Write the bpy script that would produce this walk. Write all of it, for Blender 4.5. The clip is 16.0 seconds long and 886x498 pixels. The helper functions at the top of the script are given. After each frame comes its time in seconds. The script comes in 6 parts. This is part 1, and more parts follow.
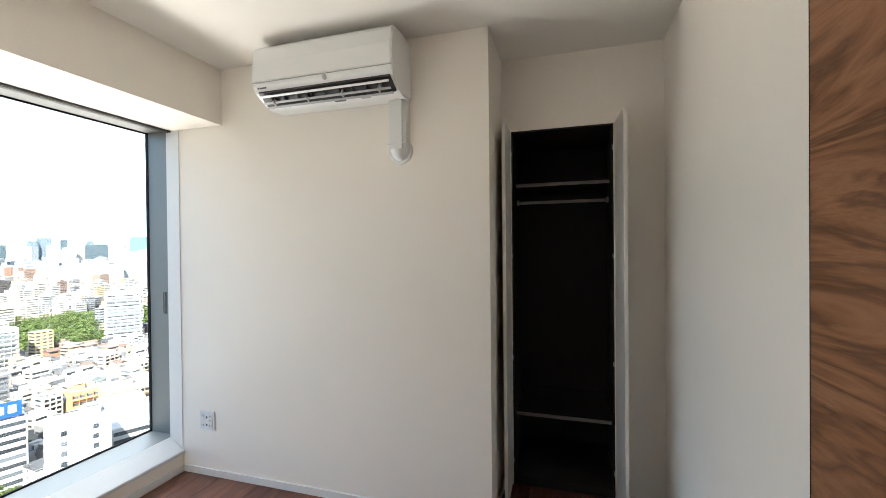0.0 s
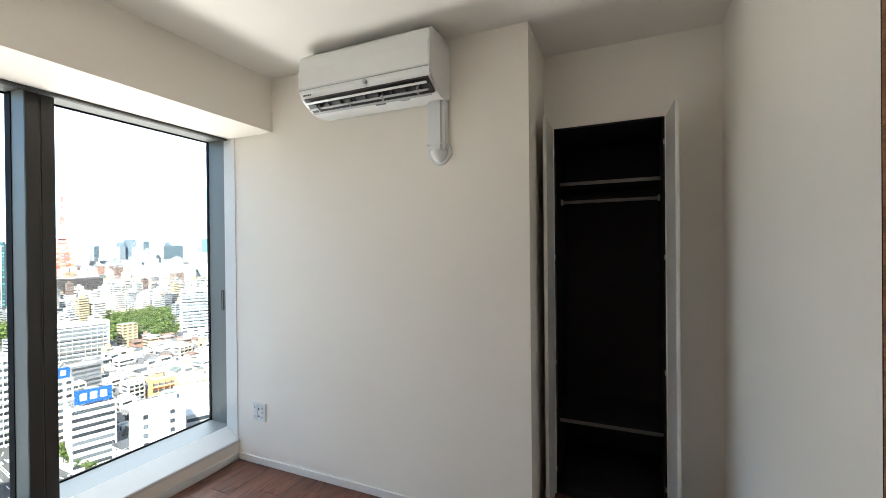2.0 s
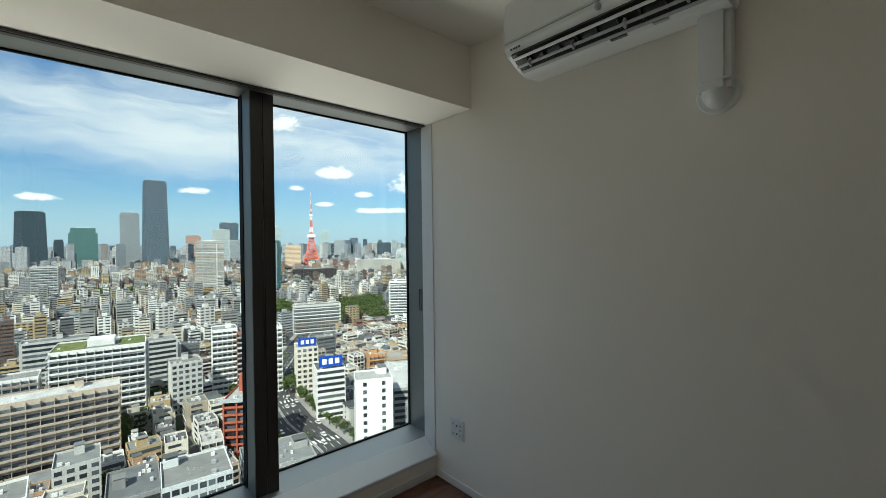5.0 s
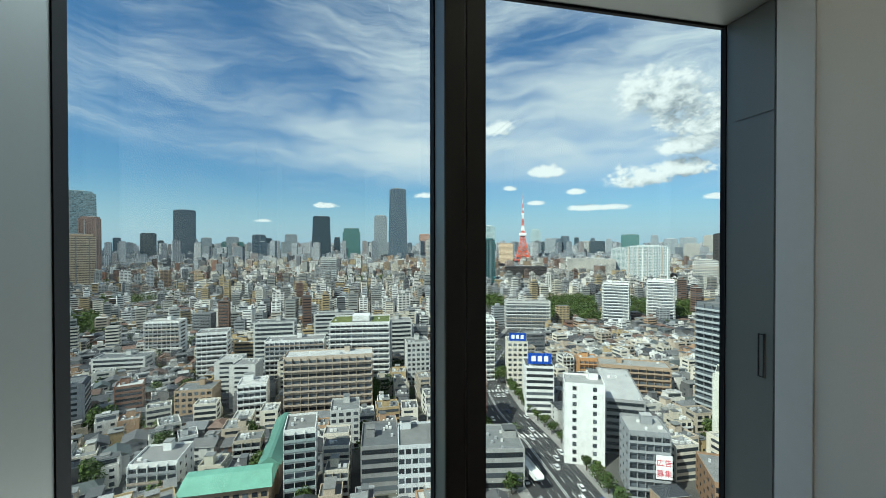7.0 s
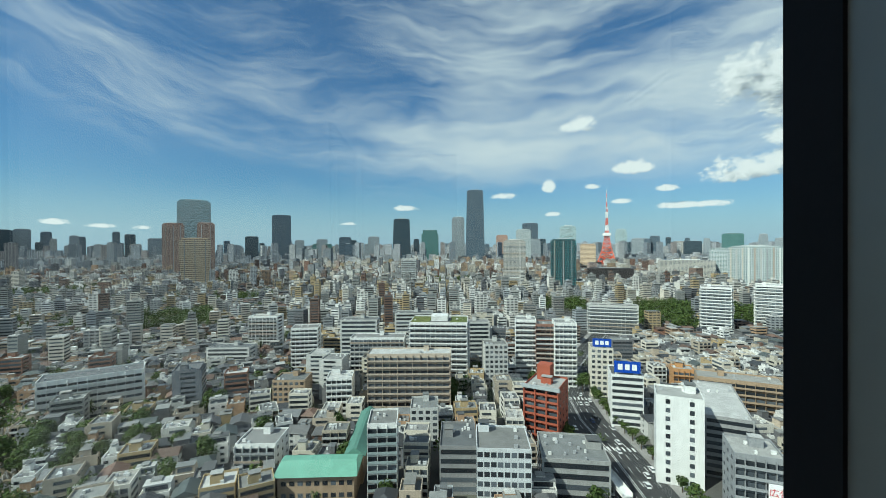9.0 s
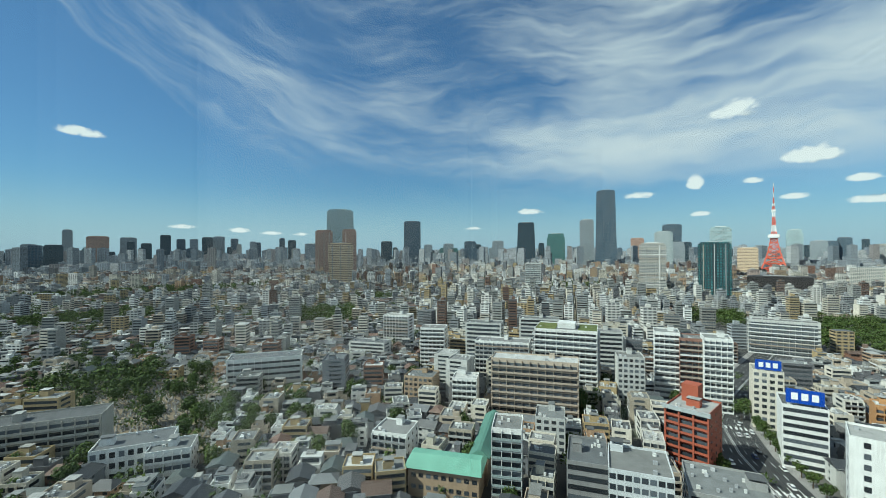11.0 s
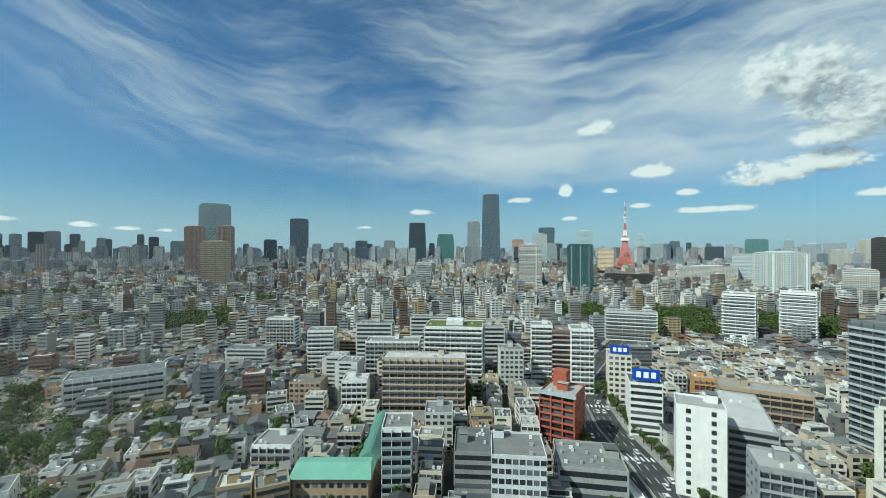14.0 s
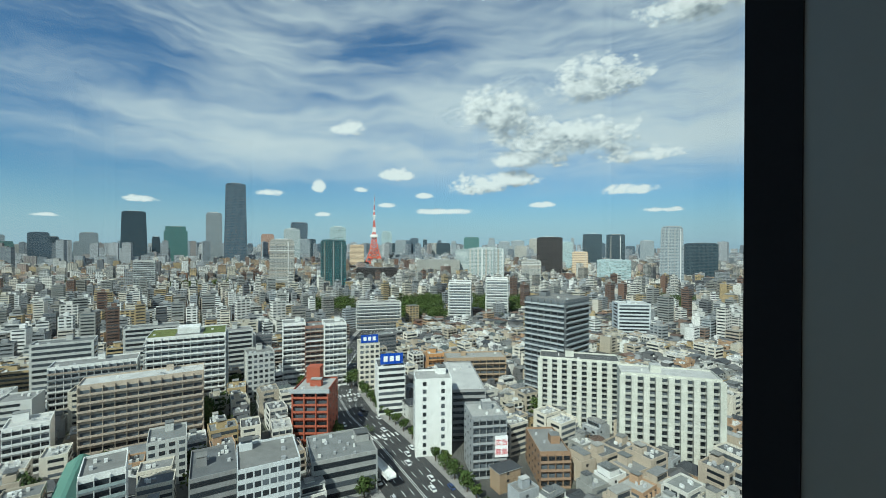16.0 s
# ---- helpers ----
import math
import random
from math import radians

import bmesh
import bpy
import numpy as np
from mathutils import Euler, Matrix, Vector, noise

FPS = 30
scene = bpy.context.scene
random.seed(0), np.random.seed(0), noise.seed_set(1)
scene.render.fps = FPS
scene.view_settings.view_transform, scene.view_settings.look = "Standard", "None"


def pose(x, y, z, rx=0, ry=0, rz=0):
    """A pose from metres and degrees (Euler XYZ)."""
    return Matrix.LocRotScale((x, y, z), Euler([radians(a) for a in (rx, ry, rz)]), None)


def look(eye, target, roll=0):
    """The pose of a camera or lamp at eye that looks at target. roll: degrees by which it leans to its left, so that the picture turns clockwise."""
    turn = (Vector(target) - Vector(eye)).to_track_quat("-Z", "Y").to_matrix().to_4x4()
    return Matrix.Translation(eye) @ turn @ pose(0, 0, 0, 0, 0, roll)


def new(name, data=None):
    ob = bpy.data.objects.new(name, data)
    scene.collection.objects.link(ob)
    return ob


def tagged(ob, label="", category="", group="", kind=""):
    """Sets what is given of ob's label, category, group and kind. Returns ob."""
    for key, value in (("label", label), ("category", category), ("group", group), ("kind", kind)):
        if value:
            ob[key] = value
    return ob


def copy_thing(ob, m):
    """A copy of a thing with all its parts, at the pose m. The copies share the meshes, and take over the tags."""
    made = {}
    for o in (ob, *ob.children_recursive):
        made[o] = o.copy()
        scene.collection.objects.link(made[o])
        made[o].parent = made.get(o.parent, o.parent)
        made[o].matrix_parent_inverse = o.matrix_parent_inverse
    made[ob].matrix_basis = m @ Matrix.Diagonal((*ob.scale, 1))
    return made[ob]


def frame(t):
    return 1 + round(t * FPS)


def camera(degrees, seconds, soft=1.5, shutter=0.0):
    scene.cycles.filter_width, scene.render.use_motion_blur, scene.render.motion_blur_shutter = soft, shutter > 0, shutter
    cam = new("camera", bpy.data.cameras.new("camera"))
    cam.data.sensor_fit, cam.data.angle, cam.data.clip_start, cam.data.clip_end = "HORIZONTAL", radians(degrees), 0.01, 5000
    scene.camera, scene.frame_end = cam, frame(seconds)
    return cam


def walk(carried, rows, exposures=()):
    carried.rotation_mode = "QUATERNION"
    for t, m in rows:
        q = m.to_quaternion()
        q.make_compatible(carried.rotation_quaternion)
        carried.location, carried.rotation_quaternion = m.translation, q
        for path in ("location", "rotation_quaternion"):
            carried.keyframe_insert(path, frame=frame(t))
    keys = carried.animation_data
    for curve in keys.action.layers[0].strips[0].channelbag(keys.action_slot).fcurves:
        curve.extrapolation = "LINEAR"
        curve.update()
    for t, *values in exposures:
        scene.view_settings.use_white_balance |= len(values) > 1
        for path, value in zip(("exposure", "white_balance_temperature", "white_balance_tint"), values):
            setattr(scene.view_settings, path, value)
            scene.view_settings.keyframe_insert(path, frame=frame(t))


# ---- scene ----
GROUND = -96.8                            # street level below the room's floor
cam = camera(93.91, 16.0, soft=0.85)
# seconds, x, y, z, heading (degrees left of +y), tilt, lean
PATH = (
    (0, 2.357, -2.033, 1.415, 16.87, -0.44, 0.56),
    (0.5, 2.320, -1.892, 1.414, 14.48, -0.34, 0.51),
    (1, 2.265, -1.842, 1.417, 15.27, -0.18, 0.56),
    (1.5, 2.326, -1.899, 1.416, 18.98, -0.17, 0.58),
    (2, 2.404, -2.000, 1.415, 23.72, -0.26, 0.57),
    (2.5, 2.438, -2.069, 1.410, 28.84, -0.22, 0.53),
    (3, 2.440, -2.095, 1.402, 33.13, -0.07, 0.58),
    (5.3, 1.822, -1.555, 1.413, 52.56, -0.60, 0.58),
    (5.5, 1.729, -1.507, 1.404, 55.55, -0.66, 0.46),
    (6, 1.433, -1.394, 1.407, 63.66, -0.68, 0.22),
    (6.3, 1.252, -1.328, 1.412, 68.34, -0.63, 0.06),
    (6.5, 1.143, -1.289, 1.413, 71.22, -0.63, 0.07),
    (7, 0.883, -1.253, 1.413, 77.24, -0.53, 0.08),
    (7.5, 0.620, -1.280, 1.413, 81.53, -0.41, 0.16),
    (8, 0.383, -1.299, 1.413, 84.15, -0.37, 0.16),
    (8.2, 0.291, -1.298, 1.413, 84.80, -0.44, 0.20),
    (10.3, -0.110, -1.449, 1.415, 97.50, 0.25, 0.29),
    (10.5, -0.111, -1.451, 1.415, 99.67, 0.25, 0.28),
    (11, -0.114, -1.458, 1.416, 104.96, 0.33, 0.30),
    (11.5, -0.115, -1.494, 1.416, 109.05, 0.39, 0.38),
    (12, -0.119, -1.508, 1.416, 110.60, 0.41, 0.37),
    (12.5, -0.120, -1.496, 1.416, 109.12, 0.43, 0.25),
    (13, -0.120, -1.473, 1.415, 104.80, 0.38, 0.15),
    (13.5, -0.120, -1.412, 1.415, 98.23, 0.36, 0.02),
    (14, -0.120, -1.376, 1.414, 90.05, 0.24, -0.04),
    (14.5, -0.121, -1.394, 1.414, 81.01, 0.14, -0.12),
    (15, -0.123, -1.457, 1.413, 71.87, 0.02, -0.14),
    (15.5, -0.124, -1.523, 1.412, 63.44, -0.12, -0.13),
    (16, -0.124, -1.590, 1.410, 56.84, -0.31, -0.14),
)
walk(cam, [(t, pose(x, y, z, 90 + tilt, 0, head) @ pose(0, 0, 0, 0, 0, -lean)) for t, x, y, z, head, tilt, lean in PATH],
     exposures=((0, 2.78, 6550, 10), (2.0, 2.64, 6400, 8), (3.0, 2.74, 6500, 10), (3.6, 1.9, 6550, 6), (5.3, 0.80, 6280, -1), (6.0, 0.70, 6180, -3), (7.5, 0.54, 6100, -4), (10.3, 0.38, 6080, -4), (12.5, 0.52, 6080, -4), (13.5, 0.40, 6060, -4), (16.0, 0.36, 6050, -4)))

# ---- sky, sun ----
SUN_EL, SUN_AZ = 45.0, -149.0        # degrees; azimuth counted left of +y
to_sun = Vector((-math.sin(radians(SUN_AZ)) * math.cos(radians(SUN_EL)),
                 math.cos(radians(SUN_AZ)) * math.cos(radians(SUN_EL)), math.sin(radians(SUN_EL))))
sun = new("sun", bpy.data.lights.new("sun", "SUN"))
sun.data.energy, sun.data.angle, sun.data.color = 5.0, radians(0.5), (1.0, 0.94, 0.85)
sun.matrix_world = look(to_sun * 50, (0, 0, 0))

# added area lamp, unseen over the window's head, boosts the sky's light indoors
glow = new("window_sky_light", bpy.data.lights.new("window_sky_light", "AREA"))
glow.data.shape, glow.data.size, glow.data.size_y = "RECTANGLE", 4.2, 1.6
glow.data.energy, glow.data.color = 97.0, (0.84, 0.93, 1.0)
glow.matrix_world = look((-3.1, 1.0, 4.5), (1.5, -1.3, 0.6))
# and one added below, unseen, standing in for light off the sunlit city
rise = new("window_city_light", bpy.data.lights.new("window_city_light", "AREA"))
rise.data.shape, rise.data.size, rise.data.size_y = "RECTANGLE", 4.2, 1.6
rise.data.energy, rise.data.color = 97.0, (1.0, 0.97, 0.92)
rise.matrix_world = look((-3.1, 1.0, -2.1), (1.5, -1.3, 1.9))


class Graph:
    """Short hand for wiring node trees."""

    def __init__(self, tree):
        self.tree = tree
        tree.nodes.clear()

    def put(self, kind, **values):
        n = self.tree.nodes.new(kind)
        for key, value in values.items():
            if key.startswith("i_"):
                key = key[2:]
                key = int(key) if key.isdigit() else key.replace("_", " ")
                self.feed(n.inputs[key], value)
            elif key == "operation":
                n.operation = value
            elif key == "use_clamp":
                n.use_clamp = value
            elif key == "data_type":
                n.data_type = value
            elif key == "blend_type":
                n.blend_type = value
            elif key == "interpolation_type":
                n.interpolation_type = value
            elif key == "noise_dimensions":
                n.noise_dimensions = value
        return n

    def feed(self, socket, value):
        if isinstance(value, bpy.types.NodeSocket):
            self.tree.links.new(value, socket)
        elif isinstance(value, bpy.types.Node):
            self.tree.links.new(value.outputs[0], socket)
        else:
            socket.default_value = value

    def math(self, op, a, b=0.0, c=0.0, clamp=False):
        n = self.put("ShaderNodeMath", operation=op, use_clamp=clamp)
        for s, v in zip(n.inputs, (a, b, c)):
            self.feed(s, v)
        return n.outputs[0]

    def mix(self, fac, a, b, blend="MIX"):
        n = self.put("ShaderNodeMix", data_type="RGBA", blend_type=blend)
        self.feed(n.inputs[0], fac)
        self.feed(n.inputs[6], a)
        self.feed(n.inputs[7], b)
        return n.outputs[2]

    def ramp(self, fac, *stops, mode="LINEAR"):
        n = self.put("ShaderNodeValToRGB")
        n.color_ramp.interpolation = mode
        el = n.color_ramp.elements
        while len(el) < len(stops):
            el.new(0.5)
        for e, (at, col) in zip(el, stops):
            e.position, e.color = at, (*col, 1) if len(col) == 3 else col
        self.feed(n.inputs[0], fac)
        return n.outputs[0]

    def noise(self, vec, scale, detail=4.0, rough=0.55, warp=0.0):
        n = self.put("ShaderNodeTexNoise", i_Scale=scale, i_Detail=detail, i_Roughness=rough, i_Distortion=warp)
        if vec is not None:
            self.feed(n.inputs["Vector"], vec)
        return n.outputs[0]


def grey(v):
    return (v, v, v)


world = bpy.data.worlds.new("sky")
scene.world = world
world.use_nodes = True
g = Graph(world.node_tree)
way = g.put("ShaderNodeTexCoord").outputs["Generated"]
sep = g.put("ShaderNodeSeparateXYZ", i_0=way)
sky = g.put("ShaderNodeTexSky")
sky.sky_type, sky.sun_disc, sky.altitude = "NISHITA", False, 80.0
sky.sun_elevation, sky.sun_rotation = radians(SUN_EL), radians(-SUN_AZ)
sky.air_density, sky.dust_density, sky.ozone_density = 1.0, 1.2, 1.6
az = g.math("MULTIPLY", g.math("ARCTAN2", g.math("MULTIPLY", sep.outputs[0], -1.0), sep.outputs[1]), 57.2958)
el = g.math("MULTIPLY", g.math("ARCSINE", sep.outputs[2]), 57.2958)
# high thin cloud: fibres drawn out along bowed wind lines
bow = g.math("MAXIMUM", g.math("SUBTRACT", az, 110.0), 0.0)
rise_v = g.math("SUBTRACT", el, g.math("MULTIPLY", g.math("MULTIPLY", bow, bow), 0.010))


def flat(u, v, w=0.0):
    return g.put("ShaderNodeCombineXYZ", i_0=u, i_1=v, i_2=w).outputs[0]


sway = g.noise(flat(g.math("MULTIPLY", az, 0.045), g.math("MULTIPLY", el, 0.075), 3.1), 1.0, 3, 0.5)
sway2 = g.noise(flat(g.math("MULTIPLY", az, 0.16), g.math("MULTIPLY", el, 0.22), 8.4), 1.0, 3, 0.5)
cv = g.math("ADD", rise_v, g.math("ADD", g.math("MULTIPLY_ADD", sway, 7.0, -3.5), g.math("MULTIPLY_ADD", sway2, 3.0, -1.5)))
fibre = g.noise(flat(g.math("MULTIPLY", az, 0.055), g.math("MULTIPLY", cv, 0.36), 1.7), 1.0, 11, 0.68, 0.3)
sheet = g.noise(flat(g.math("MULTIPLY", az, 0.034), g.math("MULTIPLY", cv, 0.125), 5.2), 1.0, 4, 0.5, 0.4)
crest = g.ramp(g.math("DIVIDE", rise_v, 30.0), (0.10, grey(0.0)), (0.30, grey(0.22)), (0.42, grey(0.44)), (0.60, grey(0.36)), (0.85, grey(0.20)))
lee = g.put("ShaderNodeMapRange", i_0=az, i_1=138.0, i_2=62.0, i_3=-0.16, i_4=0.30).outputs[0]
cirrus = g.math("ADD", g.math("ADD", g.math("MULTIPLY", fibre, 1.0), g.math("MULTIPLY", sheet, 0.95)), g.math("ADD", crest, lee))
cirrus = g.put("ShaderNodeMapRange", interpolation_type="SMOOTHSTEP", i_0=cirrus, i_1=1.10, i_2=1.82, i_3=0.0, i_4=0.92).outputs[0]
cirrus = g.math("MULTIPLY", cirrus, g.put("ShaderNodeMapRange", interpolation_type="SMOOTHSTEP", i_0=el, i_1=4.5, i_2=13.0).outputs[0])
# heaped cloud: half widths and heights in degrees round an azimuth and an elevation
HEAPS = ((49.5, 17.2, 7.4, 5.2), (36.5, 20.2, 8.6, 4.6), (41.0, 14.0, 13.0, 4.2), (45.0, 11.6, 7.0, 2.4), (25.0, 27.0, 9.0, 3.8), (32.0, 11.4, 7.0, 1.9), (51.5, 8.2, 5.4, 2.6), (47.0, 9.0, 4.0, 2.0),
         (57.0, 4.8, 5.0, 0.7), (63.0, 9.6, 3.0, 1.4), (64.5, 5.6, 1.6, 0.6), (73.5, 7.8, 1.2, 1.3), (79.5, 6.8, 2.2, 0.7), (73.0, 4.2, 1.5, 0.5), (93.0, 5.2, 2.2, 0.6), (68.0, 7.6, 1.4, 0.5), (59.5, 6.9, 1.8, 0.6),
         (43.5, 5.6, 2.4, 0.8), (33.0, 7.2, 4.0, 1.1), (29.0, 4.6, 4.0, 0.6), (131.0, 2.7, 1.7, 0.5), (127.5, 2.4, 1.8, 0.45), (124.0, 2.3, 1.3, 0.4), (120.5, 2.1, 2.0, 0.35), (137.0, 3.0, 2.0, 0.45),
         (146.0, 12.4, 2.4, 0.9), (70.0, 15.2, 3.0, 1.6), (101.0, 3.1, 1.6, 0.35))


def heaps(da, de):
    """Fullness of the heaped cloud, looked up a little aside."""
    a_, e_ = g.math("ADD", az, da), g.math("ADD", el, de)
    full = None
    for a, e, w, h in HEAPS:
        u = g.math("DIVIDE", g.math("SUBTRACT", a_, a), w)
        v = g.math("DIVIDE", g.math("SUBTRACT", e_, e), h)
        below = g.math("MULTIPLY", g.math("MINIMUM", v, 0.0), 1.3)
        body = g.math("SUBTRACT", 1.0, g.math("ADD", g.math("MULTIPLY", u, u), g.math("ADD", g.math("MULTIPLY", v, v), g.math("MULTIPLY", below, below))))
        full = body if full is None else g.math("SMOOTH_MAX", full, body, 0.35)
    where = flat(g.math("MULTIPLY", a_, 0.8), g.math("MULTIPLY", e_, 1.25))
    big = g.noise(where, 0.30, 3, 0.5, 0.3)
    curl = g.put("ShaderNodeTexVoronoi", i_Vector=g.put("ShaderNodeVectorMath", operation="ADD", i_0=where,
                 i_1=flat(g.math("MULTIPLY", big, 2.2), g.math("MULTIPLY", big, -1.6))).outputs[0], i_Scale=0.62, i_Detail=3.0, i_Roughness=0.6, i_Lacunarity=2.2)
    fuzz = g.noise(where, 1.6, 6, 0.62)
    bumps = g.math("MULTIPLY_ADD", curl.outputs["Distance"], -1.05, 0.78)
    return g.math("ADD", g.math("MULTIPLY", full, 1.8), g.math("ADD", g.math("ADD", bumps, g.math("MULTIPLY_ADD", big, 1.9, -0.95)), g.math("MULTIPLY_ADD", fuzz, 1.5, -0.75)))


cum = heaps(0.0, 0.0)
cum_sun = heaps(1.1, 1.5)
cum_mask = g.put("ShaderNodeMapRange", interpolation_type="SMOOTHSTEP", i_0=cum, i_1=0.15, i_2=1.15).outputs[0]
lit_side = g.math("MULTIPLY_ADD", g.math("SUBTRACT", cum, cum_sun), 0.52, 0.60)
lit_side = g.math("SUBTRACT", lit_side, g.put("ShaderNodeMapRange", i_0=cum, i_1=0.7, i_2=2.4, i_3=0.0, i_4=0.36).outputs[0])
cum_col = g.ramp(lit_side, (0.05, (3.4, 3.8, 4.2)), (0.36, (5.6, 6.0, 6.4)), (0.62, (8.6, 8.8, 9.0)), (0.95, (10.9, 10.9, 10.9)))
tone = g.mix(1.0, sky.outputs[0], (0.74, 1.06, 1.32, 1), "MULTIPLY")
low_haze = g.put("ShaderNodeMapRange", interpolation_type="SMOOTHSTEP", i_0=el, i_1=0.0, i_2=9.0, i_3=0.7, i_4=0.0).outputs[0]
tone = g.mix(low_haze, tone, (5.6, 7.4, 9.0, 1))
tone = g.mix(cirrus, tone, (8.6, 9.0, 9.4, 1))
tone = g.mix(cum_mask, tone, cum_col)
bg = g.put("ShaderNodeBackground", i_Color=tone, i_Strength=0.07)
g.put("ShaderNodeOutputWorld", i_Surface=bg)


# ---- materials ----
def material(name):
    m = bpy.data.materials.new(name)
    m.use_nodes = True
    return m, Graph(m.node_tree)


def finish(gr, color, rough=0.6, metal=0.0, height=None, bump=0.3, dist=0.01, spec=0.5, **more):
    p = gr.put("ShaderNodeBsdfPrincipled", i_Base_Color=color if not isinstance(color, tuple) or len(color) == 4 else (*color, 1),
               i_Roughness=rough, i_Metallic=metal, **more)
    p.inputs["Specular IOR Level"].default_value = spec
    if height is not None:
        b = gr.put("ShaderNodeBump", i_Strength=bump, i_Distance=dist, i_Height=height)
        gr.feed(p.inputs["Normal"], b.outputs[0])
    gr.put("ShaderNodeOutputMaterial", i_Surface=p)


def coords(gr, kind="Object"):
    return gr.put("ShaderNodeTexCoord").outputs[kind]


def paper_wall(name, tone, grain=260.0):
    """Painted or papered wall: fine stipple and very faint large mottling."""
    m, gr = material(name)
    c = coords(gr)
    weave = gr.noise(gr.put("ShaderNodeMapping", i_Vector=c, i_Scale=(1, 1, 0.45)).outputs[0], grain, 3, 0.6)
    big = gr.noise(c, 1.3, 3)
    dark = tuple(v * 0.955 for v in tone)
    finish(gr, gr.mix(gr.ramp(gr.math("MULTIPLY_ADD", weave, 0.4, gr.math("MULTIPLY", big, 0.6)), (0.35, grey(0)), (0.65, grey(1))),
                      (*dark, 1), (*tone, 1)), 0.82, height=weave, bump=0.22, dist=0.0015, spec=0.25)
    return m


def plain(name, tone, rough=0.5, metal=0.0, scale=30.0, var=0.06, spec=0.5, bump=0.05):
    m, gr = material(name)
    n = gr.noise(coords(gr), scale, 4)
    lo = tuple(max(v * (1 - var), 0) for v in tone)
    finish(gr, gr.mix(n, (*lo, 1), (*tone, 1)), rough, metal, height=n, bump=bump, dist=0.002, spec=spec)
    return m


def wood(name, dark, mid, light, along, rough, stretch=9.0, scale=3.0):
    """Veneer with long wavering grain along one axis (0, 1, 2), varied from piece to piece."""
    m, gr = material(name)
    c = coords(gr)
    rnd = gr.put("ShaderNodeObjectInfo").outputs["Random"]
    sc = [stretch, stretch, stretch]
    sc[along] = 1.0
    moved = gr.put("ShaderNodeVectorMath", operation="ADD", i_0=c,
                   i_1=gr.put("ShaderNodeCombineXYZ", i_0=gr.math("MULTIPLY", rnd, 37.0), i_1=gr.math("MULTIPLY", rnd, 11.0), i_2=gr.math("MULTIPLY", rnd, 23.0)).outputs[0])
    v = gr.put("ShaderNodeMapping", i_Vector=moved.outputs[0], i_Scale=sc).outputs[0]
    big = gr.noise(v, scale * 0.55, 5, 0.55, 1.6)
    bands = gr.math("PINGPONG", gr.math("MULTIPLY", big, 11.0), 1.0)
    fine_v = gr.put("ShaderNodeMapping", i_Vector=moved.outputs[0], i_Scale=[s * 7 if s > 1 else 2.0 for s in sc]).outputs[0]
    pores = gr.noise(fine_v, scale * 3, 4, 0.7)
    mixv = gr.math("MULTIPLY_ADD", bands, 0.45, gr.math("MULTIPLY_ADD", pores, 0.42, gr.math("MULTIPLY_ADD", rnd, 0.22, -0.08)))
    col = gr.ramp(mixv, (0.12, dark), (0.5, mid), (0.88, light))
    finish(gr, col, gr.math("MULTIPLY_ADD", pores, 0.18, rough - 0.08), height=pores, bump=0.12, dist=0.001, spec=0.45)
    return m


def picked(name, tones, rough=0.75, island=False, stain=0.22, scale=0.25, metal=0.0, streaks=True):
    """Facade or roof coat whose colour is picked at random for each piece, with rain streaks and blotches."""
    m, gr = material(name)
    c = coords(gr)
    if island:
        rnd = gr.put("ShaderNodeNewGeometry").outputs["Random Per Island"]
    else:
        rnd = gr.put("ShaderNodeObjectInfo").outputs["Random"]
    n = len(tones)
    col = gr.ramp(rnd, *[(i / n, t) for i, t in enumerate(tones)], mode="CONSTANT")
    blot = gr.noise(c, scale, 5, 0.6)
    f = blot
    if streaks:
        drip = gr.noise(gr.put("ShaderNodeMapping", i_Vector=c, i_Scale=(1.6, 1.6, 0.1)).outputs[0], 1.0, 4, 0.6)
        f = gr.math("MULTIPLY", gr.math("ADD", blot, drip), 0.5)
    worn = gr.ramp(f, (0.38, grey(1 - stain)), (0.62, grey(1)))
    finish(gr, gr.mix(1.0, col, worn, "MULTIPLY"), rough, metal, spec=0.3)
    return m


def glassy(name, tone, rough=0.12, spec=0.8, island=True):
    """Window glass of far buildings: dark, glossy, uneven from pane to pane."""
    m, gr = material(name)
    rnd = gr.put("ShaderNodeNewGeometry").outputs["Random Per Island"] if island else gr.put("ShaderNodeObjectInfo").outputs["Random"]
    col = gr.ramp(rnd, (0.0, tuple(v * 0.5 for v in tone)), (0.55, tone), (0.9, tuple(min(1, v * 2.4 + 0.03) for v in tone)))
    finish(gr, col, rough, spec=spec)
    return m


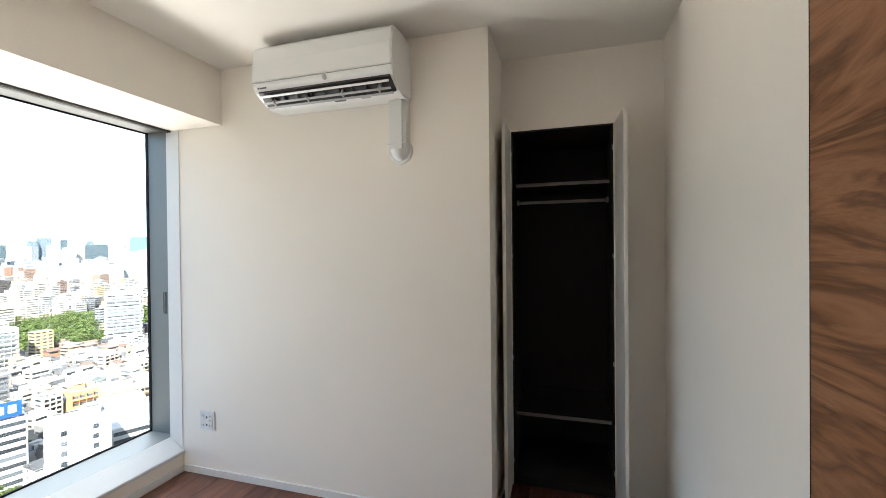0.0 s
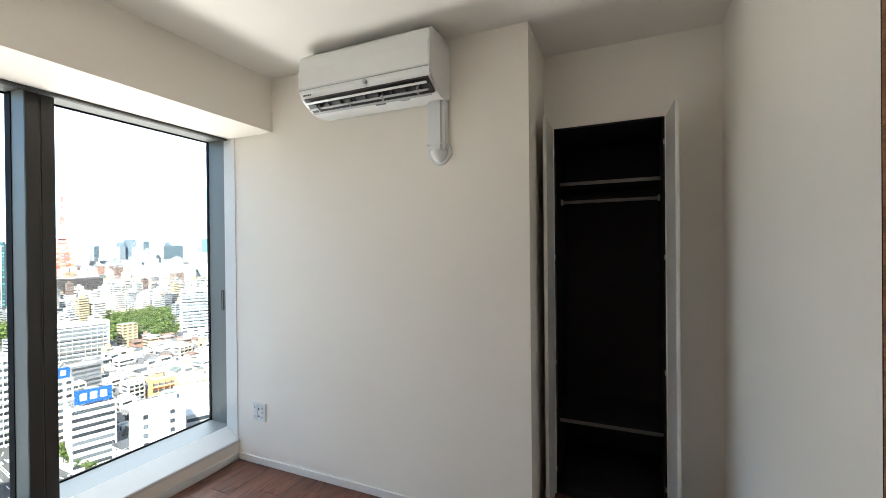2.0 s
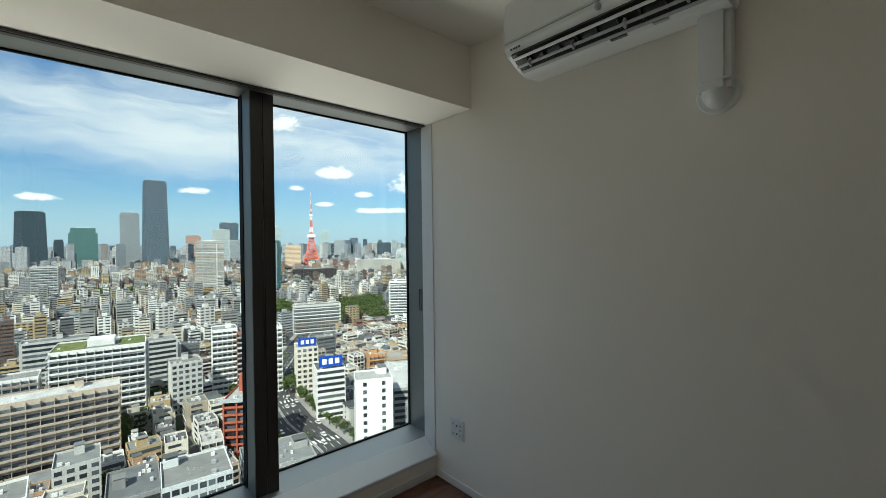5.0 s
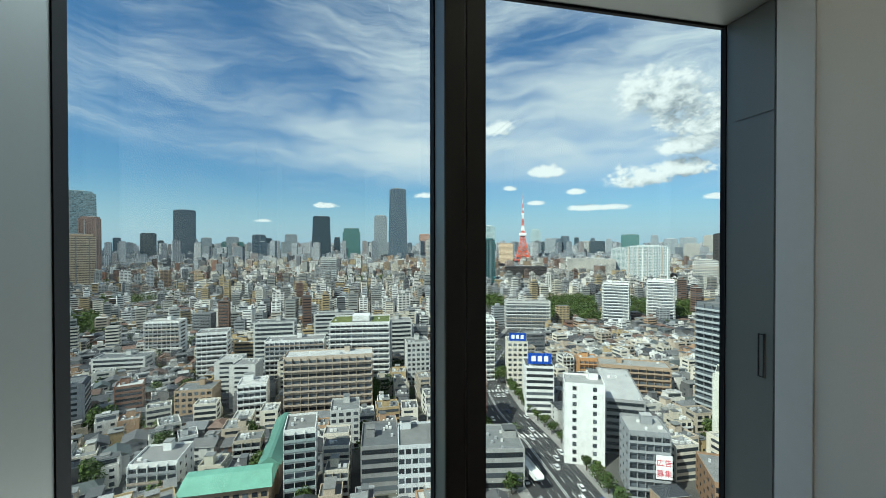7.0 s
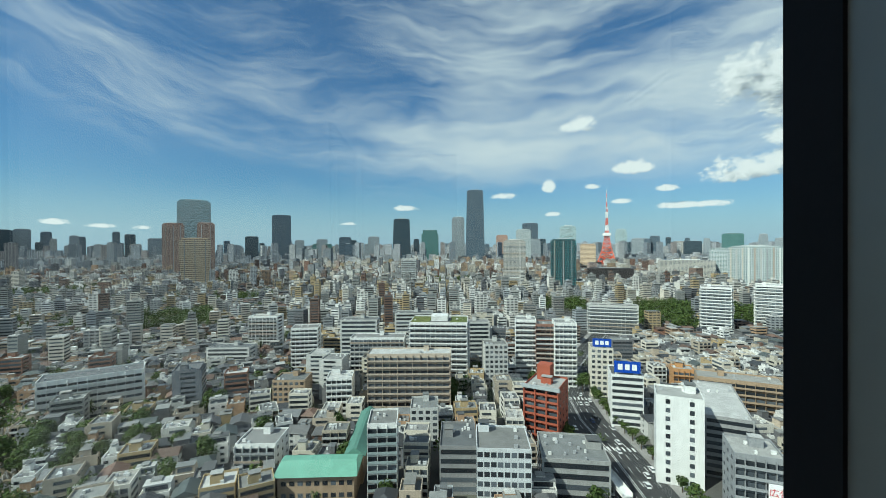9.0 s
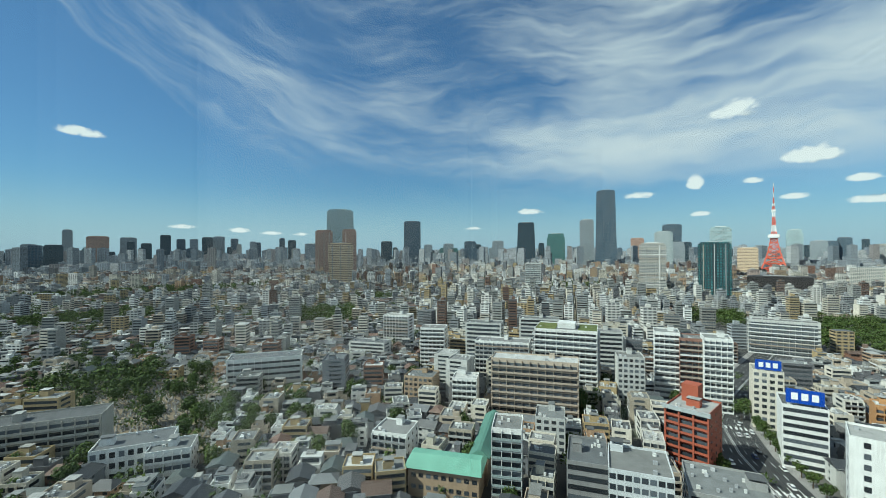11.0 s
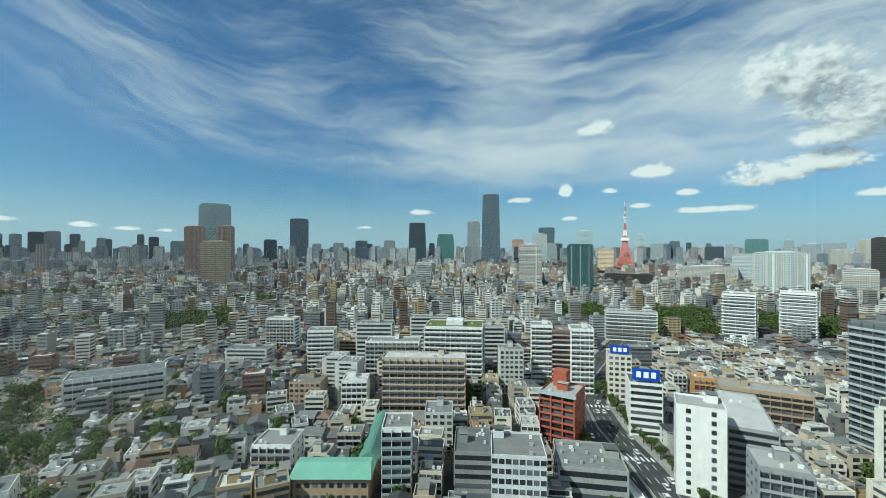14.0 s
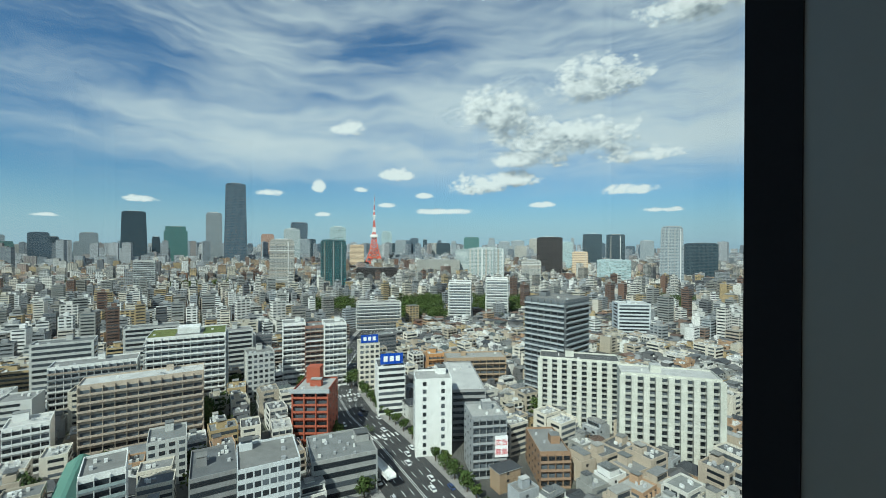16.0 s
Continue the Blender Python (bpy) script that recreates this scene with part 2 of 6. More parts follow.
def tower_skin(name, wall, pane, storey=3.6, bay=3.0, ratio=0.55, rough=0.25, upright=0.35):
    """Facade of a far tower: storeys and bays of panes in a wall, too small to pick apart."""
    m, gr = material(name)
    c = gr.put("ShaderNodeSeparateXYZ", i_0=coords(gr))
    rows = gr.math("GREATER_THAN", gr.math("FRACT", gr.math("DIVIDE", c.outputs[2], storey)), 1 - ratio)
    side = gr.math("ADD", c.outputs[0], c.outputs[1])
    cols = gr.math("GREATER_THAN", gr.math("FRACT", gr.math("DIVIDE", side, bay)), upright)
    cell = gr.put("ShaderNodeTexWhiteNoise", noise_dimensions="2D", i_Vector=gr.put("ShaderNodeCombineXYZ",
                  i_0=gr.math("FLOOR", gr.math("DIVIDE", side, bay)), i_1=gr.math("FLOOR", gr.math("DIVIDE", c.outputs[2], storey))).outputs[0])
    f = gr.math("MULTIPLY", rows, cols)
    panes = gr.mix(cell.outputs[0], (*tuple(v * 0.6 for v in pane), 1), (*tuple(min(1, v * 1.6) for v in pane), 1))
    blot = gr.ramp(gr.noise(coords(gr), 0.05, 4), (0.3, grey(0.85)), (0.7, grey(1)))
    finish(gr, gr.mix(f, gr.mix(1.0, (*wall, 1), blot, "MULTIPLY"), panes), gr.math("MULTIPLY_ADD", f, -0.35, 0.6 if rough > 0.2 else 0.45), spec=0.5)
    return m


M_WALL = paper_wall("wallpaper", (0.90, 0.845, 0.77))
M_CEIL = paper_wall("ceiling_paper", (0.88, 0.845, 0.785), 200)
M_TRIM = plain("white_trim", (0.78, 0.77, 0.75), 0.42)
M_SILL = plain("sill_paint", (0.70, 0.72, 0.73), 0.35)
M_FLOOR = wood("walnut_floor", (0.045, 0.017, 0.010), (0.115, 0.042, 0.024), (0.19, 0.080, 0.047), 1, 0.34, 8, 2.5)
M_DOOR = wood("walnut_door", (0.085, 0.033, 0.013), (0.27, 0.115, 0.05), (0.40, 0.20, 0.10), 1, 0.42, 6, 2.0)
# the door's walnut again, its colour darkened to look backlit
M_JAMB = wood("backlit_walnut", (0.02, 0.008, 0.006), (0.055, 0.022, 0.016), (0.09, 0.04, 0.028), 2, 0.4, 9, 3.0)
M_ALU = plain("grey_aluminium", (0.20, 0.207, 0.20), 0.45, 0.15, 60, 0.05)
M_ALU2 = plain("bronze_aluminium", (0.05, 0.048, 0.045), 0.45, 0.3, 60, 0.08)
M_GASKET = plain("black_gasket", (0.012, 0.012, 0.014), 0.75, 0, 80, 0.2, 0.15)
M_CLOSET = plain("closet_lining", (0.020, 0.019, 0.021), 0.75, 0, 120, 0.25, 0.2)
M_CLOSETSHELF = plain("closet_edge", (0.15, 0.135, 0.13), 0.5, 0, 80, 0.08)
M_LEAF = plain("cream_door", (0.76, 0.735, 0.69), 0.4)
M_AC = plain("white_plastic", (0.80, 0.81, 0.80), 0.3, 0, 20, 0.02)
M_ACDARK = plain("dark_plastic", (0.02, 0.02, 0.022), 0.45)
M_ACFIN = plain("grey_plastic", (0.42, 0.43, 0.44), 0.4)
M_SLOT = plain("slot_grey", (0.09, 0.10, 0.12), 0.5)
M_CHROME = plain("hinge_steel", (0.35, 0.35, 0.35), 0.35, 1.0)

m, gr = material("window_glass")
clear = gr.put("ShaderNodeBsdfTransparent", i_Color=(0.91, 0.935, 0.93, 1))
shine = gr.put("ShaderNodeBsdfGlossy", i_Color=(1, 1, 1, 1), i_Roughness=0.02)
edge = gr.put("ShaderNodeLayerWeight", i_Blend=0.5).outputs["Facing"]
fres = gr.math("MULTIPLY_ADD", gr.math("POWER", edge, 5.0), 0.5, 0.035)
gr.put("ShaderNodeOutputMaterial", i_Surface=gr.put("ShaderNodeMixShader", i_0=fres, i_1=clear.outputs[0], i_2=shine.outputs[0]))
M_GLASS = m


# ---- mesh helpers ----
def box_to(bm, x0, x1, y0, y1, z0, z1):
    r = bmesh.ops.create_cube(bm, size=1.0)
    for v in r["verts"]:
        v.co = ((x0 + x1) / 2 + v.co.x * (x1 - x0), (y0 + y1) / 2 + v.co.y * (y1 - y0), (z0 + z1) / 2 + v.co.z * (z1 - z0))
    return r["verts"]


def boxes(*dims, bevel=0.0):
    bm = bmesh.new()
    for d in dims:
        box_to(bm, *d)
    if bevel:
        bmesh.ops.bevel(bm, geom=bm.edges[:], offset=bevel, segments=2, affect="EDGES")
    return bm


def part(name, bm, mat, parent=None, label="", smooth=False):
    me = bpy.data.meshes.new(name)
    bm.normal_update()
    bm.to_mesh(me)
    bm.free()
    for mt in mat if isinstance(mat, (list, tuple)) else [mat]:
        me.materials.append(mt)
    if smooth:
        for p in me.polygons:
            p.use_smooth = True
    ob = new(name, me)
    ob.parent = parent
    return tagged(ob, label)


def thing(name, label, category, at=None, group="", kind=""):
    e = new(name)
    if at is not None:
        e.matrix_world = at
    return tagged(e, label, category, group, kind)


def structure(name, bm, mat, label, category):
    return tagged(part(name, bm, mat), label, category, kind="structure")


# ---- the room: x from the window wall inwards, y towards the wall with the air conditioner ----
RX, RY, CEIL = 2.850, -1.97, 2.5          # far side wall, doorway wall, ceiling
SOFF, SILL, LIP = 2.163, 0.129, 0.204     # soffit, sill edge, sill at the frame
BEAM, FRAME, PANE = 0.337, -0.105, -0.340
COL, NICHE = 1.984, 0.422
C0, C1, CTOP = 2.038, 2.597, 2.082        # closet opening
DX0, DTOP = 1.985, 2.2                    # doorway's side, head
JL = -1.946                               # left end of the window

part_floor = structure("floor", boxes((0.0, RX, RY - 0.13, 0.0, -0.25, -0.012), (COL, RX, 0.0, 1.08, -0.25, -0.012), (1.32, RX, -3.48, RY - 0.13, -0.25, -0.013)), M_JAMB, "dark underlay below the wooden floor", "floor")
structure("wall_ac", boxes((FRAME, COL, 0.0, 0.15, -0.25, CEIL)), M_WALL, "cream papered wall under the air conditioner", "wall")
structure("wall_jamb", boxes((-0.345, FRAME, 0.075, 0.15, -0.25, CEIL)), M_WALL, "short papered wall beside the window frame", "wall")
structure("wall_column", boxes((COL - 0.15, COL, 0.15, 1.2, -0.25, CEIL)), M_WALL, "cream papered side of the niche", "wall")
structure("wall_closet", boxes((COL, C0, NICHE, NICHE + 0.12, 0, CEIL), (C1, RX, NICHE, NICHE + 0.12, 0, CEIL), (C0, C1, NICHE, NICHE + 0.12, CTOP, CEIL)),
          M_WALL, "cream papered niche wall around a closet opening", "wall")
structure("wall_east", boxes((RX, RX + 0.15, -3.6, 1.2, -0.25, CEIL)), M_WALL, "cream papered side wall beside the closet", "wall")
structure("wall_door", boxes((-0.345, DX0 - 0.03, RY - 0.13, RY, -0.25, CEIL), (DX0 - 0.03, RX, RY - 0.13, RY, DTOP + 0.03, CEIL)),
          M_WALL, "papered wall with the doorway to the hall", "wall")
structure("wall_hall", boxes((1.2, RX, -3.6, -3.48, -0.25, CEIL), (1.2, 1.32, -3.48, RY - 0.13, -0.25, CEIL), (COL, RX, 1.08, 1.2, -0.25, CEIL)),
          M_WALL, "plain papered wall closing the hall", "wall")
structure("wall_window", boxes((-0.345, FRAME, RY, 0.075, -0.25, 0.14), (FRAME, 0.0, RY, -0.0, -0.25, SILL - 0.02), (FRAME, BEAM, RY, -0.0, SOFF, CEIL),
                                (-0.345, FRAME, RY, 0.0, 2.235, CEIL)),
          M_WALL, "cream beam and low wall framing the window", "wall")
structure("ceiling", boxes((-0.345, RX + 0.15, -3.6, 1.2, CEIL, CEIL + 0.2)), M_CEIL, "pale cream papered ceiling", "ceiling")

# floor boards: long dark planks, each a piece of the floor
plank_mesh = {}
for i in range(20):
    x0 = 0.012 + i * 0.1418
    end = NICHE if x0 > COL else 0.0
    y, k = RY + 0.0, 0
    while y < end - 0.01:
        ln = (0.9, 1.2, 1.5)[(i * 2 + k) % 3] if k else (0.35, 0.75, 1.1, 0.55)[i % 4]
        ln = round(min(ln, end - y), 3)
        if ln not in plank_mesh:
            bm = boxes((0, 0.1403, 0, ln - 0.0015, -0.012, 0), bevel=0.0008)
            plank = part("floor_board", bm, M_FLOOR, part_floor)
            plank_mesh[ln] = plank.data
        else:
            plank = new("floor_board", plank_mesh[ln])
            plank.parent = part_floor
        plank.location = (x0, y, 0)
        y, k = y + ln, k + 1
structure("floor_hall", boxes((1.32, RX, -3.48, RY - 0.002, -0.012, -0.001)), M_FLOOR, "dark walnut hall floor", "floor")

# skirting
BB, BT = 0.045, 0.009
structure("baseboard_ac", boxes((BT, COL, -BT, -0.0005, 0, BB), bevel=0.002), M_TRIM, "low white skirting along the wall", "baseboard")
structure("baseboard_window", boxes((0.0005, BT, RY, -BT, 0, BB), bevel=0.002), M_TRIM, "low white skirting under the window", "baseboard")
structure("baseboard_column", boxes((COL + 0.0005, COL + BT, -BT, NICHE, 0, BB), bevel=0.002), M_TRIM, "low white skirting in the niche", "baseboard")
structure("baseboard_east", boxes((RX - BT, RX - 0.0005, RY, NICHE, 0, BB), bevel=0.002), M_TRIM, "low white skirting on the side wall", "baseboard")

# window: sill, linings, frame, mullion, panes
bm = bmesh.new()
prof = [(0.012, SILL - 0.02), (0.012, SILL), (FRAME, LIP), (FRAME, SILL - 0.02)]
ends = [[bm.verts.new((x, y, z)) for x, z in prof] for y in (RY, -0.001)]
bm.faces.new(ends[0]), bm.faces.new(list(reversed(ends[1])))
for i in range(4):
    bm.faces.new((ends[0][i], ends[1][i], ends[1][(i + 1) % 4], ends[0][(i + 1) % 4]))
bmesh.ops.recalc_face_normals(bm, faces=bm.faces)
bmesh.ops.bevel(bm, geom=bm.edges[:], offset=0.003, segments=2, affect="EDGES")
structure("window_sill", bm, M_SILL, "smooth pale grey window sill board", "sill")
structure("trim_right", boxes((FRAME, -0.002, -0.006, 0.0, SILL, SOFF), bevel=0.001), M_TRIM, "white lining beside the window", "trim")
structure("trim_left", boxes((FRAME, -0.002, RY, RY + 0.006, SILL, SOFF), bevel=0.001), M_TRIM, "white lining beside the window", "trim")

GT = 2.185                                # top of the glass
ML, MR = -1.011, -0.899                   # mullion
window = thing("window_1", "two tall fixed panes in a grey aluminium frame", "window", kind="structure")
part("sill_frame", boxes((PANE, FRAME, RY, 0.06, LIP - 0.06, LIP - 0.012), bevel=0.002), M_ALU, window)
part("head_frame", boxes((PANE, FRAME - 0.002, RY, 0.06, GT, 2.234), bevel=0.002), M_ALU, window)
part("head_track", boxes((FRAME + 0.004, FRAME + 0.03, RY + 0.01, -0.012, SOFF - 0.012, SOFF - 0.001), (FRAME + 0.04, FRAME + 0.046, RY + 0.01, -0.012, SOFF - 0.012, SOFF - 0.001),
                         (FRAME - 0.03, FRAME - 0.004, RY + 0.01, 0.04, GT - 0.012, GT - 0.001)), M_ALU2, window, "dark blind track")
jr = part("jamb_frame", boxes((PANE, FRAME, 0.045, 0.073, LIP - 0.02, GT), bevel=0.0015), M_ALU, window)
jl = part("jamb_frame", boxes((PANE, FRAME, RY + 0.007, JL, LIP - 0.02, GT), bevel=0.0015), M_ALU, window)
part("stop_bead", boxes((FRAME - 0.006, FRAME - 0.001, 0.0, 0.044, LIP, GT)), M_TRIM, window)
# dark strip standing in for the shade in the gap beside the frame
part("dark_gap", boxes((FRAME, FRAME + 0.012, RY + 0.007, RY + 0.02, LIP, SOFF - 0.012)), M_ALU2, window)
# vent panel with seam and pull on the right jamb
part("vent_panel", boxes((PANE + 0.055, FRAME - 0.045, 0.041, 0.0445, LIP + 0.13, 1.83), bevel=0.001), M_ALU, jr)
part("vent_panel", boxes((PANE + 0.055, FRAME - 0.045, 0.041, 0.0445, 1.836, GT - 0.01), bevel=0.001), M_ALU, jr)
hx0, hx1, hz0, hz1 = FRAME - 0.092, FRAME - 0.068, 0.985, 1.13
grip = part("pull_handle", boxes((hx0, hx1, 0.037, 0.041, hz0, hz1), bevel=0.0015), M_ALU, jr, "slim grey recessed pull handle")
part("handle_rim", boxes((hx0 + 0.002, hx0 + 0.005, 0.034, 0.037, hz0 + 0.003, hz1 - 0.003), (hx1 - 0.005, hx1 - 0.002, 0.034, 0.037, hz0 + 0.003, hz1 - 0.003),
                         (hx0 + 0.005, hx1 - 0.005, 0.034, 0.037, hz1 - 0.006, hz1 - 0.003), (hx0 + 0.005, hx1 - 0.005, 0.034, 0.037, hz0 + 0.003, hz0 + 0.006)), M_ALU2, grip)
for z in (0.55, 1.45, 1.95):
    part("screw", boxes((FRAME - 0.022, FRAME - 0.015, 0.0425, 0.0445, z, z + 0.007), bevel=0.0015), M_CHROME, jr)
mull = part("mullion", boxes((PANE + 0.012, FRAME - 0.0625, ML, MR, LIP - 0.03, GT), bevel=0.002), M_ALU, window)
part("mullion_cover", boxes((FRAME - 0.062, FRAME - 0.055, ML + 0.001, (ML + MR) / 2 - 0.003, LIP - 0.012, GT - 0.013),
                            (FRAME - 0.062, FRAME - 0.055, (ML + MR) / 2 + 0.003, MR - 0.001, LIP - 0.012, GT - 0.013), bevel=0.0015), M_ALU2, mull, "dark bronze cover strip")
for y0, y1 in ((JL, ML), (MR, 0.045)):
    pane = part("pane", boxes((PANE - 0.012, PANE - 0.004, y0 - 0.004, y1 + 0.004, LIP - 0.02, GT + 0.01)), M_GLASS, window, "clear window pane")
    pane.visible_shadow = False
    part("gasket", boxes((PANE - 0.003, PANE + 0.052, y0, y0 + 0.004, LIP - 0.012, GT), (PANE - 0.003, PANE + (0.052 if y1 < 0 else 0.018), y1 - 0.004, y1, LIP - 0.012, GT),
                         (PANE - 0.003, PANE + 0.011, y0 + 0.004, y1 - 0.004, LIP - 0.012, LIP - 0.004), (PANE - 0.003, PANE + 0.011, y0 + 0.004, y1 - 0.004, GT - 0.008, GT)), M_GASKET, window, "black rubber gasket")

# closet: lining, shelves, rail, two doors standing open
closet = thing("closet", "built-in closet with black lining, shelves, open cream doors", "closet")
DEEP = NICHE + 0.55
part("back_panel", boxes((C0 - 0.03, C1 + 0.03, DEEP, DEEP + 0.012, 0, CTOP + 0.03)), M_CLOSET, closet)
part("side_panel", boxes((C0 - 0.03, C0 - 0.012, NICHE + 0.12, DEEP, 0, CTOP + 0.03)), M_CLOSET, closet)
part("side_panel", boxes((C1 + 0.012, C1 + 0.03, NICHE + 0.12, DEEP, 0, CTOP + 0.03)), M_CLOSET, closet)
part("lining", boxes((C0, C0 + 0.008, NICHE + 0.004, NICHE + 0.13, 0, CTOP - 0.01), (C1 - 0.008, C1, NICHE + 0.004, NICHE + 0.13, 0, CTOP - 0.01)), M_CLOSET, closet)
part("top_panel", boxes((C0 - 0.03, C1 + 0.03, NICHE + 0.004, DEEP, CTOP - 0.01, CTOP + 0.03)), M_CLOSET, closet)
part("bottom_panel", boxes((C0, C1, NICHE + 0.01, DEEP, 0.0, 0.05), bevel=0.002), M_CLOSET, closet)
sh = part("shelf", boxes((C0 + 0.008, C1 - 0.008, NICHE + 0.16, DEEP, 1.775, 1.795), bevel=0.002), M_CLOSET, closet)
part("edge_band", boxes((C0 + 0.008, C1 - 0.008, NICHE + 0.156, NICHE + 0.16, 1.775, 1.795)), M_CLOSETSHELF, sh, "pale brown edge band")
sh = part("shelf", boxes((C0 + 0.008, C1 - 0.008, NICHE + 0.10, DEEP, 0.375, 0.395), bevel=0.002), M_CLOSET, closet)
part("edge_band", boxes((C0 + 0.008, C1 - 0.008, NICHE + 0.096, NICHE + 0.10, 0.375, 0.395)), M_CLOSETSHELF, sh, "pale brown edge band")
rail = part("hanger_rail", boxes((C0 + 0.008, C1 - 0.008, NICHE + 0.20, NICHE + 0.222, 1.672, 1.69), bevel=0.005), M_CLOSETSHELF, closet, "pale grey hanging rail")
for x in (C0 + 0.008, C1 - 0.02):
    part("rail_bracket", boxes((x, x + 0.012, NICHE + 0.19, NICHE + 0.232, 1.664, 1.70), bevel=0.003), M_CHROME, rail)
for x, turn, sgn in ((C0 - 0.002, -1.8, -1), (C1 + 0.002, -3.0, 1)):
    leaf = part("door", boxes((-0.0085, 0.0085, -0.278, -0.004, 0.012, CTOP - 0.002), bevel=0.002), M_LEAF, closet, "cream closet door standing open")
    leaf.matrix_world = pose(x - 0.011 * -sgn, NICHE, 0, 0, 0, -turn)
    for z in (0.14, 0.75, 1.35, 1.95):
        hg = part("hinge", boxes((-0.006, 0.006, -0.008, 0.008, z - 0.014, z + 0.014), bevel=0.002), M_CHROME, leaf)
        hg.location = (-sgn * 0.014, 0.010, 0)

# room door: leaf folded back against the side wall, and its frame, coloured backlit-dark
leaf = thing("room_door", "walnut veneer room door swung open against the wall", "door")
part("door_leaf", boxes((RX - 0.062, RX - 0.027, -1.90, -1.095, 0.008, DTOP), bevel=0.002), M_DOOR, leaf)
part("edge_strip", boxes((RX - 0.062, RX - 0.027, -1.0945, -1.0935, 0.010, DTOP - 0.002)), M_JAMB, leaf)
for z in (0.25, 1.1, 1.95):
    part("hinge", boxes((RX - 0.027, RX - 0.006, -1.90, -1.88, z, z + 0.1), bevel=0.003), M_CHROME, leaf)
part("wall_stop", boxes((RX - 0.027, RX - 0.0005, -1.17, -1.14, 0.06, 0.09), bevel=0.004), M_CHROME, leaf)
jamb = thing("door_frame", "walnut door frame around the doorway, backlit shade in its colour", "door frame", kind="structure")
part("jamb", boxes((DX0 - 0.03, DX0, RY - 0.145, RY + 0.012, 0, DTOP), bevel=0.002), M_JAMB, jamb)
part("jamb", boxes((RX - 0.004, RX - 0.0005, RY - 0.145, RY + 0.012, 0, DTOP)), M_JAMB, jamb)
part("stop", boxes((DX0, DX0 + 0.012, RY - 0.10, RY - 0.055, 0, DTOP), bevel=0.002), M_JAMB, jamb)
part("head", boxes((DX0 - 0.03, RX - 0.004, RY - 0.145, RY + 0.012, DTOP, DTOP + 0.03), bevel=0.002), M_JAMB, jamb)

# air conditioner
AX0, AX1, AZ0, AZ1 = 0.785, 1.577, 2.122, 2.470
ac = thing("air_conditioner", "white wall air conditioner with open louvre under the ceiling", "air conditioner")
bm = bmesh.new()
outline = [(-0.003, AZ0 + 0.052), (-0.003, AZ1 - 0.012), (-0.14, AZ1), (-0.215, AZ1 - 0.004), (-0.242, AZ1 - 0.03), (-0.252, AZ1 - 0.10), (-0.254, AZ1 - 0.17),
           (-0.248, AZ0 + 0.13), (-0.228, AZ0 + 0.098), (-0.16, AZ0 + 0.060), (-0.118, AZ0 + 0.044), (-0.10, AZ0 + 0.042)]
loops = [[bm.verts.new((x, y, z)) for y, z in outline] for x in (AX0, AX1)]
bm.faces.new(loops[0]), bm.faces.new(list(reversed(loops[1])))
for i in range(len(outline)):
    j = (i + 1) % len(outline)
    bm.faces.new((loops[0][j], loops[0][i], loops[1][i], loops[1][j]))
bmesh.ops.recalc_face_normals(bm, faces=bm.faces)
bmesh.ops.bevel(bm, geom=[e for e in bm.edges if abs(e.verts[0].co.x - e.verts[1].co.x) < 1e-6], offset=0.006, segments=3, affect="EDGES")
part("casing", bm, M_AC, ac)
tilt_out = -32.0
mouth = part("outlet_mouth", boxes((AX0 + 0.030, AX1 - 0.018, -0.050, 0.040, -0.008, 0.004)), M_ACDARK, ac, "black air outlet")
mouth.matrix_world = pose(0, -0.192, AZ0 + 0.076, tilt_out)
for i in range(9):
    x = AX0 + 0.09 + i * 0.078
    part("vane", boxes((x, x + 0.004, -0.03, 0.02, -0.020, -0.008), bevel=0.001), M_SLOT, mouth)
for i in range(4):
    x = AX0 + 0.10 + i * 0.2
    part("louvre_arm", boxes((x, x + 0.009, -0.012, 0.016, -0.038, -0.008), bevel=0.002), M_ACFIN, mouth)
for dy, dz in ((-0.034, -0.020), (0.0, -0.030), (0.034, -0.022)):
    lou = part("louvre", boxes((AX0 + 0.04, AX1 - 0.025, dy - 0.007, dy + 0.007, dz - 0.002, dz + 0.002), bevel=0.002), M_AC if dy < 0 else M_ACFIN, mouth, "thin horizontal louvre")
part("front_panel", boxes((AX0 + 0.004, AX1 - 0.004, -0.2565, -0.252, AZ0 + 0.150, AZ1 - 0.10), bevel=0.002), M_AC, ac)
part("panel_seam", boxes((AX0 + 0.006, AX1 - 0.006, -0.2535, -0.249, AZ0 + 0.144, AZ0 + 0.1465)), M_ACFIN, ac)
bm = bmesh.new()
bmesh.ops.create_uvsphere(bm, u_segments=16, v_segments=8, radius=0.013)
sens = part("sensor", bm, M_ACFIN, ac, "grey round sensor", True)
sens.location = (AX0 + 0.43, -0.248, AZ0 + 0.128)
for i in range(4):
    part("badge_mark", boxes((AX0 + 0.035 + i * 0.014, AX0 + 0.045 + i * 0.014, -0.2505, -0.2485, AZ0 + 0.112, AZ0 + 0.120)), M_SLOT, ac)
part("brand_mark", boxes((AX0 + 0.42, AX0 + 0.48, -0.142, -0.126, AZ0 + 0.0455, AZ0 + 0.050)), M_SLOT, ac)
part("label_mark", boxes((AX1 - 0.22, AX1 - 0.17, -0.142, -0.126, AZ0 + 0.0455, AZ0 + 0.050)), M_ACFIN, ac)
part("mount_plate", boxes((AX0 + 0.02, AX1 - 0.02, -0.0025, -0.0005, AZ0 + 0.07, AZ1 - 0.03)), M_ACFIN, ac)

